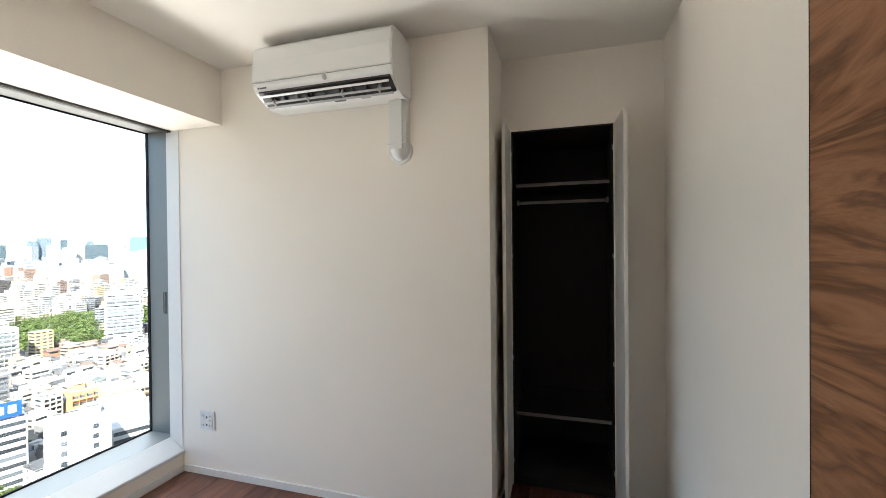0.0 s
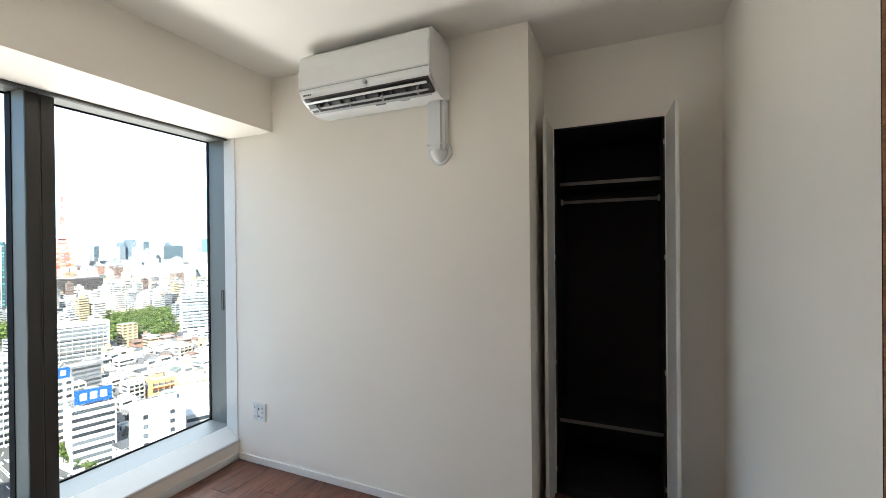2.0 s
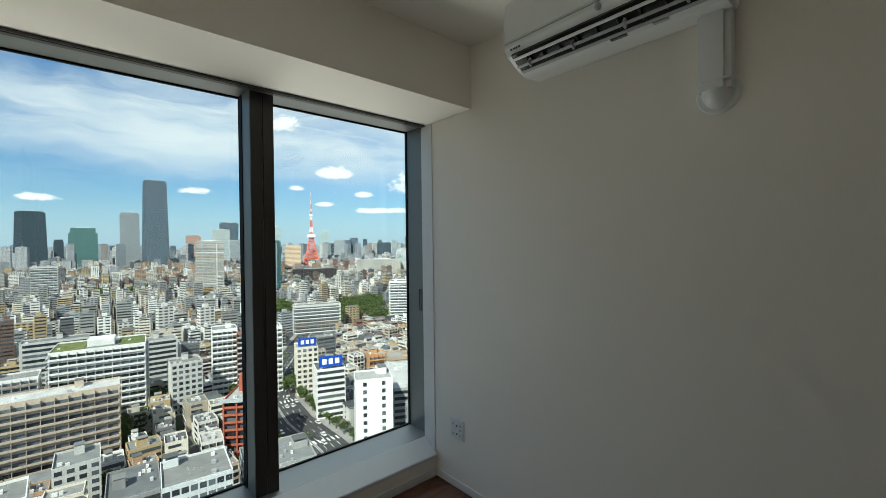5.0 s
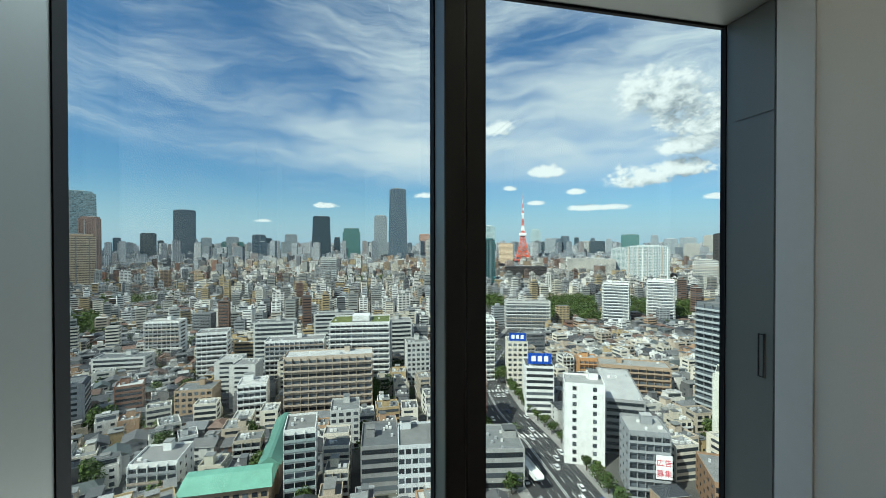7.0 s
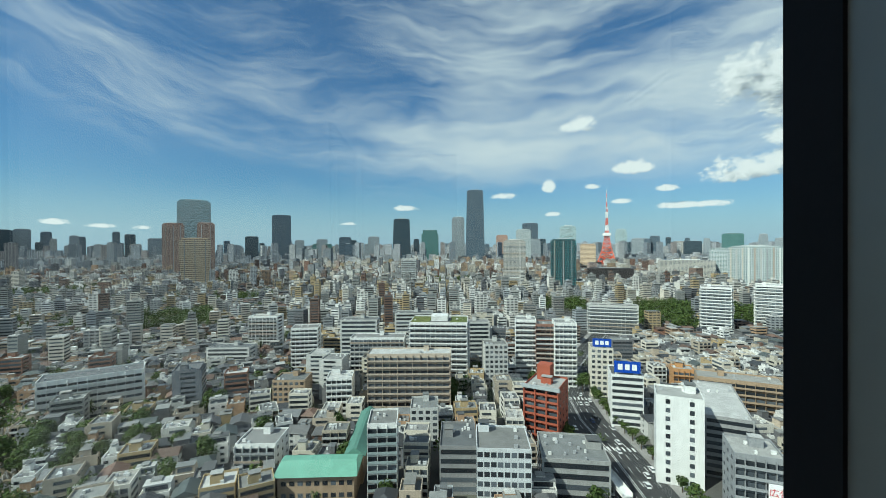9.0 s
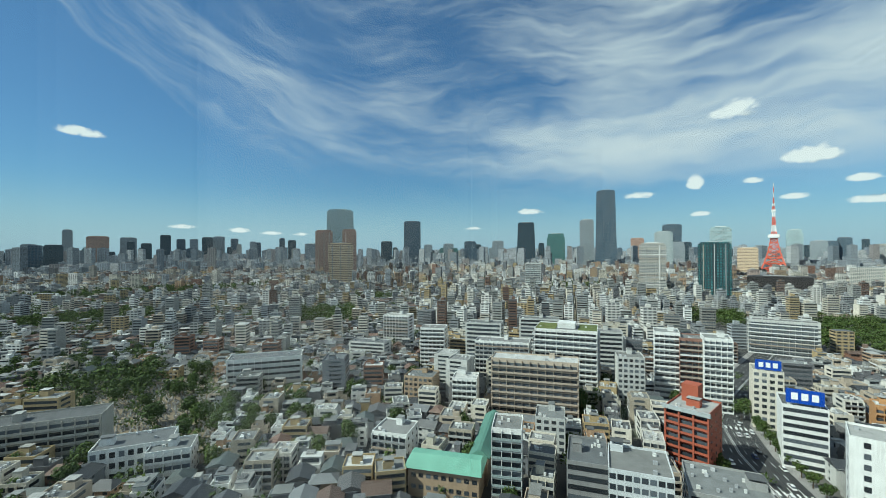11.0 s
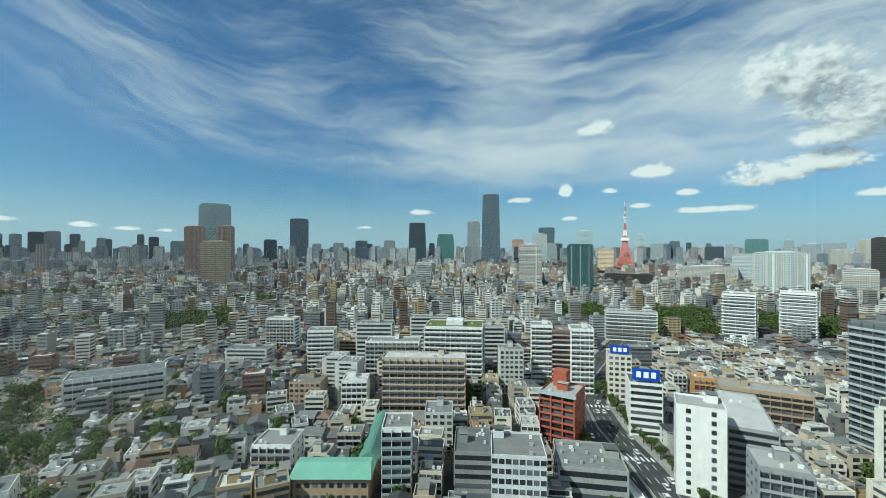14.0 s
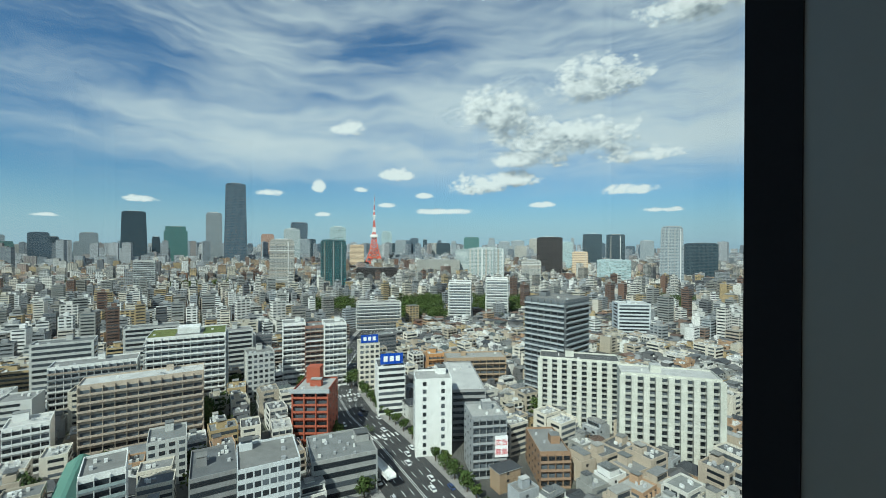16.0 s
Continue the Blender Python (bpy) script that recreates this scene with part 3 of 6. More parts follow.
# pipe cover going down from the unit and into the wall
duct = thing("pipe_cover", "white plastic pipe cover below the air conditioner", "pipe cover")
bm = boxes((1.467, 1.563, -0.066, -0.0005, 1.917, AZ0 + 0.06))
bmesh.ops.bevel(bm, geom=[e for e in bm.edges if abs(e.verts[0].co.z - e.verts[1].co.z) > 0.1 and e.verts[0].co.y < -0.03], offset=0.018, segments=4, affect="EDGES")
part("channel", bm, M_AC, duct, smooth=False)
bm = bmesh.new()
bmesh.ops.create_uvsphere(bm, u_segments=24, v_segments=12, radius=1.0)
for v in bm.verts:
    v.co = (1.515 + v.co.x * 0.049, min(-0.0005, v.co.y * 0.0685), 1.918 + v.co.z * 0.056)
part("elbow_cap", bm, M_AC, duct, smooth=True)
bm = bmesh.new()
bmesh.ops.create_cone(bm, cap_ends=True, segments=32, radius1=0.068, radius2=0.063, depth=0.009)
fl = part("wall_flange", bm, M_AC, duct)
fl.matrix_world = pose(1.515, -0.005, 1.914, 90)
part("collar", boxes((1.464, 1.566, -0.069, -0.0005, 1.942, 1.948), bevel=0.002), M_AC, duct)

# power outlet
sock = thing("power_outlet", "white double wall outlet with blue-grey slots", "outlet")
part("plate", boxes((0.14, 0.256, -0.008, -0.0005, 0.283, 0.403), bevel=0.003), M_AC, sock)
for cx in (0.168, 0.227):
    insert = part("insert", boxes((cx - 0.018, cx + 0.018, -0.0105, -0.0081, 0.295, 0.391), bevel=0.001), M_TRIM, sock)
    for cz in (0.315, 0.345, 0.372):
        if cx < 0.2 and cz == 0.345:
            continue
        for dx in (-0.006, 0.006):
            part("slot", boxes((cx + dx - 0.0014, cx + dx + 0.0014, -0.0112, -0.0104, cz - 0.005, cz + 0.005)), M_SLOT, insert)
part("data_jack", boxes((0.193, 0.202, -0.0115, -0.0081, 0.312, 0.322)), M_SLOT, sock, "dark blue jack")
part("data_jack", boxes((0.193, 0.202, -0.0115, -0.0081, 0.358, 0.370)), M_SLOT, sock, "dark blue jack")

# the tower that carries the room: plain body under and round it
tower_body = structure("tower_body", boxes((0.02, 22, -14, 14, GROUND, -0.26), (3.02, 22, -14, 14, -0.26, 2.7)), M_ALU2, "plain body of the tower below the room", "building")

# ================= the city =================
WHITE, CREAM, PALE = (0.74, 0.74, 0.72), (0.66, 0.61, 0.52), (0.52, 0.52, 0.50)
SAND, TAN, BROWN = (0.50, 0.44, 0.36), (0.42, 0.31, 0.21), (0.24, 0.15, 0.11)
BRICK, DARK, ROSE = (0.34, 0.15, 0.10), (0.15, 0.15, 0.16), (0.50, 0.40, 0.35)
FACADES = (WHITE, (0.62, 0.60, 0.55), CREAM, PALE, (0.24, 0.25, 0.26), (0.40, 0.35, 0.28), (0.30, 0.30, 0.285), (0.52, 0.52, 0.50), (0.33, 0.24, 0.16), (0.14, 0.14, 0.145), (0.52, 0.48, 0.42), (0.17, 0.105, 0.08), WHITE, (0.30, 0.31, 0.32), (0.40, 0.31, 0.27), DARK, (0.52, 0.48, 0.40),
           (0.36, 0.38, 0.40), (0.24, 0.13, 0.09), (0.27, 0.255, 0.23), (0.42, 0.32, 0.18), (0.66, 0.64, 0.60), (0.42, 0.28, 0.18), (0.46, 0.39, 0.31), (0.19, 0.20, 0.22), (0.22, 0.155, 0.125))
FLATROOFS = tuple(tuple(v * 0.62 for v in t) for t in ((0.34, 0.34, 0.335), (0.20, 0.21, 0.22), (0.16, 0.165, 0.17), (0.30, 0.31, 0.31), (0.55, 0.55, 0.53), (0.36, 0.37, 0.36), (0.24, 0.25, 0.25), (0.48, 0.47, 0.44), (0.30, 0.30, 0.29), (0.72, 0.72, 0.70)))
TILEROOFS = tuple(tuple(v * 0.68 for v in t) for t in ((0.10, 0.105, 0.115), (0.15, 0.15, 0.155), (0.20, 0.20, 0.20), (0.16, 0.11, 0.09), (0.075, 0.08, 0.09), (0.24, 0.25, 0.26), (0.12, 0.14, 0.14), (0.22, 0.14, 0.11)))
K = {
    "roof": picked("flat_roofs", FLATROOFS, 0.85, streaks=False), "roof_far": picked("flat_roofs_far", FLATROOFS, 0.85, True, streaks=False),
    "tile": picked("tile_roofs", TILEROOFS, 0.6, streaks=False), "tile_far": picked("tile_roofs_far", TILEROOFS, 0.6, True, streaks=False),
    "glass": glassy("dark_panes", (0.035, 0.042, 0.05), 0.15, 0.5, island=False), "glass_far": glassy("dark_panes_far", (0.03, 0.037, 0.044), 0.2, 0.4),
    "metal": picked("roof_plant", ((0.5, 0.51, 0.52), (0.62, 0.62, 0.6), (0.35, 0.36, 0.37), (0.7, 0.7, 0.68)), 0.5, streaks=False),
    "metal_far": picked("roof_plant_far", ((0.5, 0.51, 0.52), (0.62, 0.62, 0.6), (0.35, 0.36, 0.37), (0.7, 0.7, 0.68)), 0.5, True, streaks=False),
    "rail": picked("balcony_rails", ((0.66, 0.66, 0.64), (0.42, 0.42, 0.41), (0.50, 0.46, 0.40), (0.28, 0.29, 0.30), (0.36, 0.30, 0.25)), 0.6),
    "rail_far": picked("balcony_rails_far", ((0.66, 0.66, 0.64), (0.42, 0.42, 0.41), (0.50, 0.46, 0.40), (0.28, 0.29, 0.30), (0.36, 0.30, 0.25)), 0.6, True),
}


def coat(name, tone, rough=0.75):
    """One facade coat of a given colour with stains."""
    if name not in K:
        K[name] = picked(name, (tone, tone), rough)
    return name


def facade(rng):
    """One of the city's facade coats."""
    i = rng.randrange(len(FACADES))
    return coat("facade_coat_%d" % i, FACADES[i])


QUADS = np.array(((0, 3, 2, 1), (4, 5, 6, 7), (0, 1, 5, 4), (1, 2, 6, 5), (2, 3, 7, 6), (3, 0, 4, 7)))


class Plan:
    """Pieces of a building, all quads: joined parts, and repeated boxes that share one mesh."""

    def __init__(self):
        self.parts, self.repeats = {}, {}

    def solid(self, name, mat, corners):
        verts, quads, at = self.parts.setdefault(name, ([], [], mat))
        quads.append(QUADS + 8 * len(verts))
        verts.append(np.array(corners, float))

    def box(self, name, mat, x0, x1, y0, y1, z0, z1, shrink=(0.0, 0.0)):
        a, b = shrink
        self.solid(name, mat, ((x0, y0, z0), (x1, y0, z0), (x1, y1, z0), (x0, y1, z0),
                               (x0 + a, y0 + b, z1), (x1 - a, y0 + b, z1), (x1 - a, y1 - b, z1), (x0 + a, y1 - b, z1)))

    def repeat(self, name, mat, w, d, h, x, y, z, turned=False):
        """A box w wide, d deep, h high with its middle at x, y, z; turned: a quarter turn about z."""
        self.repeats.setdefault((name, mat, round(w, 2), round(d, 2), round(h, 2)), []).append((x, y, z, turned))

    def joined(self):
        """All pieces as (material, corners, quads)."""
        for verts, quads, mat in self.parts.values():
            yield mat, np.concatenate(verts), np.concatenate(quads)
        for (name, mat, w, d, h), spots in self.repeats.items():
            cs = []
            for x, y, z, turned in spots:
                a, b = (d / 2, w / 2) if turned else (w / 2, d / 2)
                cs.append(((x - a, y - b, z - h / 2), (x + a, y - b, z - h / 2), (x + a, y + b, z - h / 2), (x - a, y + b, z - h / 2),
                           (x - a, y - b, z + h / 2), (x + a, y - b, z + h / 2), (x + a, y + b, z + h / 2), (x - a, y + b, z + h / 2)))
            n = len(cs)
            yield mat, np.array(cs).reshape(-1, 3), (QUADS[None] + 8 * np.arange(n)[:, None, None]).reshape(-1, 4)


def quad_mesh(name, verts, quads, mats, slots=None):
    me = bpy.data.meshes.new(name)
    n, q = len(verts), len(quads)
    me.vertices.add(n)
    me.vertices.foreach_set("co", np.ascontiguousarray(verts, dtype=np.float32).ravel())
    me.loops.add(q * 4)
    me.loops.foreach_set("vertex_index", np.ascontiguousarray(quads, dtype=np.int32).ravel())
    me.polygons.add(q)
    me.polygons.foreach_set("loop_start", np.arange(0, q * 4, 4, dtype=np.int32))
    me.polygons.foreach_set("use_smooth", np.zeros(q, dtype=bool))
    for mt in mats:
        me.materials.append(mt)
    if slots is not None:
        me.polygons.foreach_set("material_index", slots.astype(np.int32))
    me.update(calc_edges=True)
    return me


def raise_thing(plan, name, label, category, at, group=""):
    """The plan as a thing with its parts, at a pose."""
    top = thing(name, label, category, at, group)
    for pname, (verts, quads, mat) in plan.parts.items():
        pname = pname.split("|")[0]
        ob = new(pname, quad_mesh(pname, np.concatenate(verts), np.concatenate(quads), [K[mat]]))
        ob.parent = top
    for (pname, mat, w, d, h), spots in plan.repeats.items():
        me = quad_mesh(pname, np.array(((-w, -d, -h), (w, -d, -h), (w, d, -h), (-w, d, -h), (-w, -d, h), (w, -d, h), (w, d, h), (-w, d, h))) / 2, QUADS, [K[mat]])
        for x, y, z, turned in spots:
            ob = new(pname, me)
            ob.parent, ob.location = top, (x, y, z)
            if turned:
                ob.rotation_euler = (0, 0, radians(90))
    return top


def roof_kit(p, rng, w, d, h, n, wall):
    """Parapet, stair head, tanks and fans on a flat roof."""
    t = 0.25
    p.box("parapet", wall, -w / 2, w / 2, -d / 2, -d / 2 + t, h, h + 0.9)
    p.box("parapet", wall, -w / 2, w / 2, d / 2 - t, d / 2, h, h + 0.9)
    p.box("parapet", wall, -w / 2, -w / 2 + t, -d / 2 + t, d / 2 - t, h, h + 0.9)
    p.box("parapet", wall, w / 2 - t, w / 2, -d / 2 + t, d / 2 - t, h, h + 0.9)
    p.box("roof", "roof", -w / 2 + t, w / 2 - t, -d / 2 + t, d / 2 - t, h, h + 0.12)
    if w > 6 and rng.random() < 0.8:
        bw, bd = min(w * 0.35, 3 + 3 * rng.random()), min(d * 0.4, 3 + 2 * rng.random())
        x, y = (rng.random() - 0.5) * (w - bw - 1), (rng.random() - 0.2) * (d - bd - 1) * 0.6
        p.box("stair_head", wall, x - bw / 2, x + bw / 2, y - bd / 2, y + bd / 2, h + 0.12, h + 2.6 + rng.random())
        p.box("stair_roof", "roof", x - bw / 2 - 0.1, x + bw / 2 + 0.1, y - bd / 2 - 0.1, y + bd / 2 + 0.1, h + 3.6, h + 3.75)
    for _ in range(n):
        x, y, s = (rng.random() - 0.5) * (w - 3), (rng.random() - 0.5) * (d - 3), 0.7 + rng.random() * 0.9
        p.repeat("roof_unit", "metal", round(s, 1), 0.9, 1.1, x, y, h + 0.67)


def house(seed, kit=1):
    """Small dwelling: pitched tile roof with an annex, or flat storeys stepping back to a roof terrace."""
    rng = random.Random(seed)
    p = Plan()
    w, d, n = 6.6 + 3.2 * rng.random(), 7.4 + 3.6 * rng.random(), rng.choice((2, 2, 3))
    wall = facade(rng)
    h = 2.85 * n
    p.box("wall", wall, -w / 2, w / 2, -d / 2, d / 2, 0, h)
    if rng.random() < 0.5:
        e, rise = 0.5, 1.6 + rng.random() * 0.9
        hip = rng.random() < 0.5
        if w < d:
            p.box("roof", "tile", -w / 2 - e, w / 2 + e, -d / 2 - e, d / 2 + e, h, h + rise, (w / 2 + e - 0.08, d * 0.3 if hip else 0.02))
        else:
            p.box("roof", "tile", -w / 2 - e, w / 2 + e, -d / 2 - e, d / 2 + e, h, h + rise, (w * 0.3 if hip else 0.02, d / 2 + e - 0.08))
        p.box("eaves", "rail", -w / 2 - e, w / 2 + e, -d / 2 - e, d / 2 + e, h - 0.15, h)
        aw, side = w * rng.uniform(0.4, 0.7), rng.choice((-1, 1))
        p.box("annex", wall, side * (w / 2 - aw), side * w / 2, -d / 2 - 1.6, -d / 2, 0, 3.1) if side > 0 else p.box("annex", wall, -w / 2, -w / 2 + aw, -d / 2 - 1.6, -d / 2, 0, 3.1)
    else:
        roof_kit(p, rng, w, d, h, kit, wall)
        if rng.random() < 0.65:
            a, b = w * rng.uniform(0.0, 0.22), d * rng.uniform(0.05, 0.25)
            p.box("upper_storey", wall, -w / 2 + a, w / 2 - 0.05, -d / 2 + d * 0.3, d / 2 - b, h + 0.15, h + 2.9)
            p.box("upper_roof", "roof", -w / 2 + a - 0.15, w / 2 + 0.08, -d / 2 + d * 0.3 - 0.2, d / 2 - b + 0.1, h + 2.9, h + 3.1)
            p.box("upper_window", "glass", -w / 2 + a + 0.6, w / 2 - 0.9, -d / 2 + d * 0.3 - 0.05, -d / 2 + d * 0.3 + 0.05, h + 0.7, h + 2.4)
    for k in range(n):
        z = 2.85 * k + 1.65
        for sx in (-0.27, 0.27):
            p.repeat("window", "glass", 1.7, 0.10, 1.2 if k else 1.7, sx * w, -d / 2, z)
        p.repeat("window", "glass", 1.2, 0.10, 1.1, w / 2, -0.15 * d, z, True)
        p.repeat("window", "glass", 1.2, 0.10, 1.1, -w / 2, 0.1 * d, z, True)
    if rng.random() < 0.6:
        p.box("balcony", "rail", -w * 0.32, w * 0.32, -d / 2 - 1.1, -d / 2 - 0.95, 3.25, 4.35)
        p.box("balcony", "rail", -w * 0.32, w * 0.32, -d / 2 - 0.95, -d / 2 - 0.05, 3.2, 3.36)
    return p, w, d


def flats(seed, n=None, w=None, d=None, style=None, storey=2.85, wall=None, pane="glass", rail="rail", bay=3.3, each=True, kit=3, sides=True, wide=0.62, rows=False, pier=0.09, reach=1.5, wrap=False):
    """Flats or offices: n storeys of balconies, single windows or window bands, with a furnished flat roof."""
    rng = random.Random(seed)
    p = Plan()
    n = n or rng.choice((3, 4, 5, 6, 8))
    w, d = w or 10 + 9 * rng.random(), d or 9 + 6 * rng.random()
    style = style or rng.choice(("balcony", "grid", "balcony", "ribbon"))
    h = storey * n
    wall = wall or facade(rng)
    p.box("wall", wall, -w / 2, w / 2, -d / 2, d / 2, 0, h)
    roof_kit(p, rng, w, d, h, kit, wall)
    nb = max(2, round(w / bay))
    step = w / nb
    for k in range(n):
        z = storey * k
        if rows and not wrap:
            for sx in (-1, 1):
                p.box("side_band|%d %d" % (k, sx), pane, sx * w / 2 - 0.06, sx * w / 2 + 0.06, -d * 0.36, d * 0.2, z + storey * 0.36, z + storey * 0.8)
        if wrap:
            for sx in (-1, 1):
                xa, xb = sorted((sx * w / 2, sx * (w / 2 + 1.18)))
                xc, xd = sorted((sx * (w / 2 + 1.18), sx * (w / 2 + 1.3)))
                p.box("side_balcony|%d %d" % (k, sx), rail, xc, xd, -d * 0.49, d * 0.49, z + 0.05, z + 1.1)
                p.box("side_balcony|%d %d" % (k, sx), rail, xa, xb, -d * 0.49, d * 0.49, z - 0.06, z + 0.1)
                p.box("side_band|%d %d" % (k, sx), pane, sx * w / 2 - 0.05, sx * w / 2 + 0.05, -d * 0.47, d * 0.47, z + 0.25, z + 2.25)
        if rows:
            hz = (z + 0.25, z + 2.25) if style == "balcony" else (z + storey * 0.32, z + storey * 0.84)
            p.box("window_band|%d" % k, pane, -w * 0.46, w * 0.46, -d / 2 - 0.05, -d / 2 + 0.05, *hz)
            if style == "balcony":
                p.box("balcony|%d" % k, rail, -w * 0.49, w * 0.49, -d / 2 - 1.3, -d / 2 - 1.18, z + 0.05, z + 1.1)
                p.box("balcony|%d" % k, rail, -w * 0.49, w * 0.49, -d / 2 - 1.18, -d / 2, z - 0.06, z + 0.1)
            continue
        if style == "balcony":
            if each:
                p.repeat("balcony_wall", rail, w * 0.985, 0.12, 1.05, 0, -d / 2 - 1.25, z + 0.6)
                p.repeat("balcony_floor", rail, w * 0.985, 1.2, 0.16, 0, -d / 2 - 0.6, z + 0.02)
            else:
                p.box("balcony_front", rail, -w * 0.49, w * 0.49, -d / 2 - 1.3, -d / 2 - 1.18, z + 0.05, z + 1.1)
                p.box("balcony_front", rail, -w * 0.49, w * 0.49, -d / 2 - 1.18, -d / 2, z - 0.06, z + 0.1)
            p.box("window_band|%d" % k, pane, -w * 0.48, w * 0.48, -d / 2 - 0.04, -d / 2 + 0.04, z + 0.25, z + 0.25 + min(2.1, storey * 0.72))
        elif style == "grid":
            for i in range(nb):
                p.repeat("window", pane, step * wide, 0.12, storey * 0.52, -w / 2 + (i + 0.5) * step, -d / 2, z + storey * 0.58)
        else:
            p.repeat("window_band", pane, w * 0.94, 0.12, storey * 0.5, 0, -d / 2, z + storey * 0.58)
        if sides:
            ns = max(1, round(d / (bay * 1.5)))
            for i in range(ns):
                y = -d / 2 + (i + 0.5) * d / ns
                if style == "ribbon":
                    p.repeat("window", pane, d / ns * 0.85, 0.12, storey * 0.5, w / 2, y, z + storey * 0.58, True)
                    p.repeat("window", pane, d / ns * 0.85, 0.12, storey * 0.5, -w / 2, y, z + storey * 0.58, True)
                else:
                    p.repeat("window", pane, 1.3, 0.12, 1.2, w / 2, y, z + 1.7, True)
                    p.repeat("window", pane, 1.3, 0.12, 1.2, -w / 2, y, z + 1.7, True)
    if style == "balcony":
        for i in range(nb + 1):
            x = -w * 0.4925 + i * w * 0.985 / nb
            p.box("divider|%d" % i, wall, x - pier, x + pier, -d / 2 - (1.17 if pier < 0.2 else reach), -d / 2, 0.1, h)
    return p, w, d


EYE = Vector((-0.12, -1.45, 0))
S = 1.15        # metres to one unit of the city's plan


def spot(az, dist, turn=0.0, facing=None):
    """Street-level pose dist metres away in the direction az (degrees left of +y); its front looks back unless facing is given."""
    a = radians(az)
    return pose(EYE.x - math.sin(a) * dist * S, EYE.y + math.cos(a) * dist * S, GROUND, 0, 0, (az if facing is None else facing) + turn)


TAKEN = []      # ground already built on: x, y, radius


def claim(m, w, d):
    """Keep a plot w by d clear: circles in a row along its longer side."""
    short, long_ = min(w, d), max(w, d)
    n = max(1, math.ceil(long_ / short))
    for i in range(n):
        o = (i + 0.5) / n * long_ - long_ / 2
        q = m @ Vector((o, 0, 0) if w >= d else (0, o, 0))
        TAKEN.append((q.x, q.y, short * 0.54))


def hero(name, label, az, dist, w, h, d, n, facing=87.0, category="building", rows=None, **kw):
    """A building that stands out: its front's middle at az, dist."""
    w, h, d = w * S, h * S, d * S
    p, w, d = flats(hash_of(name), n, w, d, storey=h / n, rows=dist > 290 if rows is None else rows, sides=dist < 200, **kw)
    m = spot(az, dist, 0, facing) @ pose(0, d / 2, 0)
    claim(m, w, d)
    return raise_thing(p, name, label, category, m)


def hash_of(text):
    return sum((i + 3) * ord(c) for i, c in enumerate(text))

# ---- buildings that stand out, near to far ----
W_ = coat("white_coat", WHITE)
hero("apartment_block", "beige apartment block with long balconies", 92.7, 212, 43, 30, 13, 9, 88, style="balcony", wall=coat("beige_coat", (0.50, 0.42, 0.34)), rail=coat("beige_rail", (0.46, 0.38, 0.31)), bay=4.4)
hero("white_apartments", "white apartment block with green roof and wrap-round balconies", 88.6, 255, 36, 38, 26, 12, 84, style="balcony", wrap=True, wall=W_, rail=W_, bay=3.9)
hero("red_building", "red brick apartment block with tiered windows", 74.6, 184, 15, 24, 17, 8, 58, style="balcony", wall=coat("red_coat", (0.36, 0.095, 0.055)), rail="red_coat", bay=5.0, pier=0.3)
hero("white_office", "tall white office block with small windows", 58.1, 168, 15, 31, 13, 10, 64, style="grid", wall=W_, bay=7.0, wide=0.2)
hero("grey_apartments", "long grey apartment block with dark balconies", 53.2, 182, 15, 22, 44, 8, 62, style="ribbon", wall=coat("grey_coat", (0.30, 0.30, 0.30)), kit=5)
hero("apartment_tower", "tall grey tower with pale balcony bands", 43.0, 222, 24, 58, 24, 21, 10, style="balcony", wrap=True, wall=coat("slate_coat", (0.16, 0.17, 0.18)), rail=coat("pale_rail", (0.38, 0.41, 0.42)), bay=5.0)
hero("estate_block", "white housing block with stacked balconies", 38.6, 205, 36, 32, 13, 13, 41, style="balcony", wall=coat("ivory_coat", (0.56, 0.56, 0.50)), rail=coat("ivory_rail", (0.42, 0.42, 0.39)), bay=5.2, pier=1.25, reach=2.6)
hero("estate_block", "white housing block with stacked balconies", 28.0, 186, 36, 34, 13, 13, 41, style="balcony", wall="ivory_coat", rail="ivory_rail", bay=5.2, pier=1.25, reach=2.6)
dhc = hero("sign_building", "white office block carrying a blue roof sign", 63.9, 212, 14, 24, 16, 8, 72, style="ribbon", wall=W_)
dhc2 = hero("sign_building", "pale office block carrying a blue roof sign", 66.9, 250, 12, 27, 14, 9, 74, style="grid", wall=coat("cream_coat", CREAM))
hero("white_flats", "white apartment block beside the avenue", 76.6, 268, 13, 38, 15, 12, 80, style="balcony", wall=W_, rail=W_)
hero("brown_flats", "brown tiled apartment block beside the avenue", 74.0, 266, 12, 36, 15, 12, 80, style="balcony", wall=coat("brown_coat", (0.27, 0.15, 0.115)))
hero("white_flats", "white apartment block beside the avenue", 71.4, 262, 13, 38, 15, 12, 80, style="balcony", wall=W_, rail=W_)
hero("orange_house", "small orange tiled apartment house", 57.7, 273, 11, 14, 10, 4, 70, style="balcony", wall=coat("orange_coat", (0.50, 0.27, 0.12)), rail=coat("orange_rail", (0.48, 0.27, 0.13)))
hero("tan_block", "tan brick apartment block with long balconies", 52.2, 246, 36, 19, 14, 6, 62, style="balcony", wall=coat("tan_coat", (0.38, 0.28, 0.19)), rail=coat("tan_rail", (0.36, 0.27, 0.19)), bay=4.5)
hero("slim_tower", "slim white framed block with glass balconies", 96.4, 141, 10, 25, 13, 8, 92, style="balcony", wall=W_, rail=coat("green_glass", (0.30, 0.36, 0.36), 0.2), bay=4.5)
hero("glass_office", "pale grey office with white window frames", 79.6, 130, 17, 21.5, 17, 7, 84, style="grid", wall=coat("frame_coat", (0.60, 0.62, 0.63)), bay=2.4, wide=0.8)
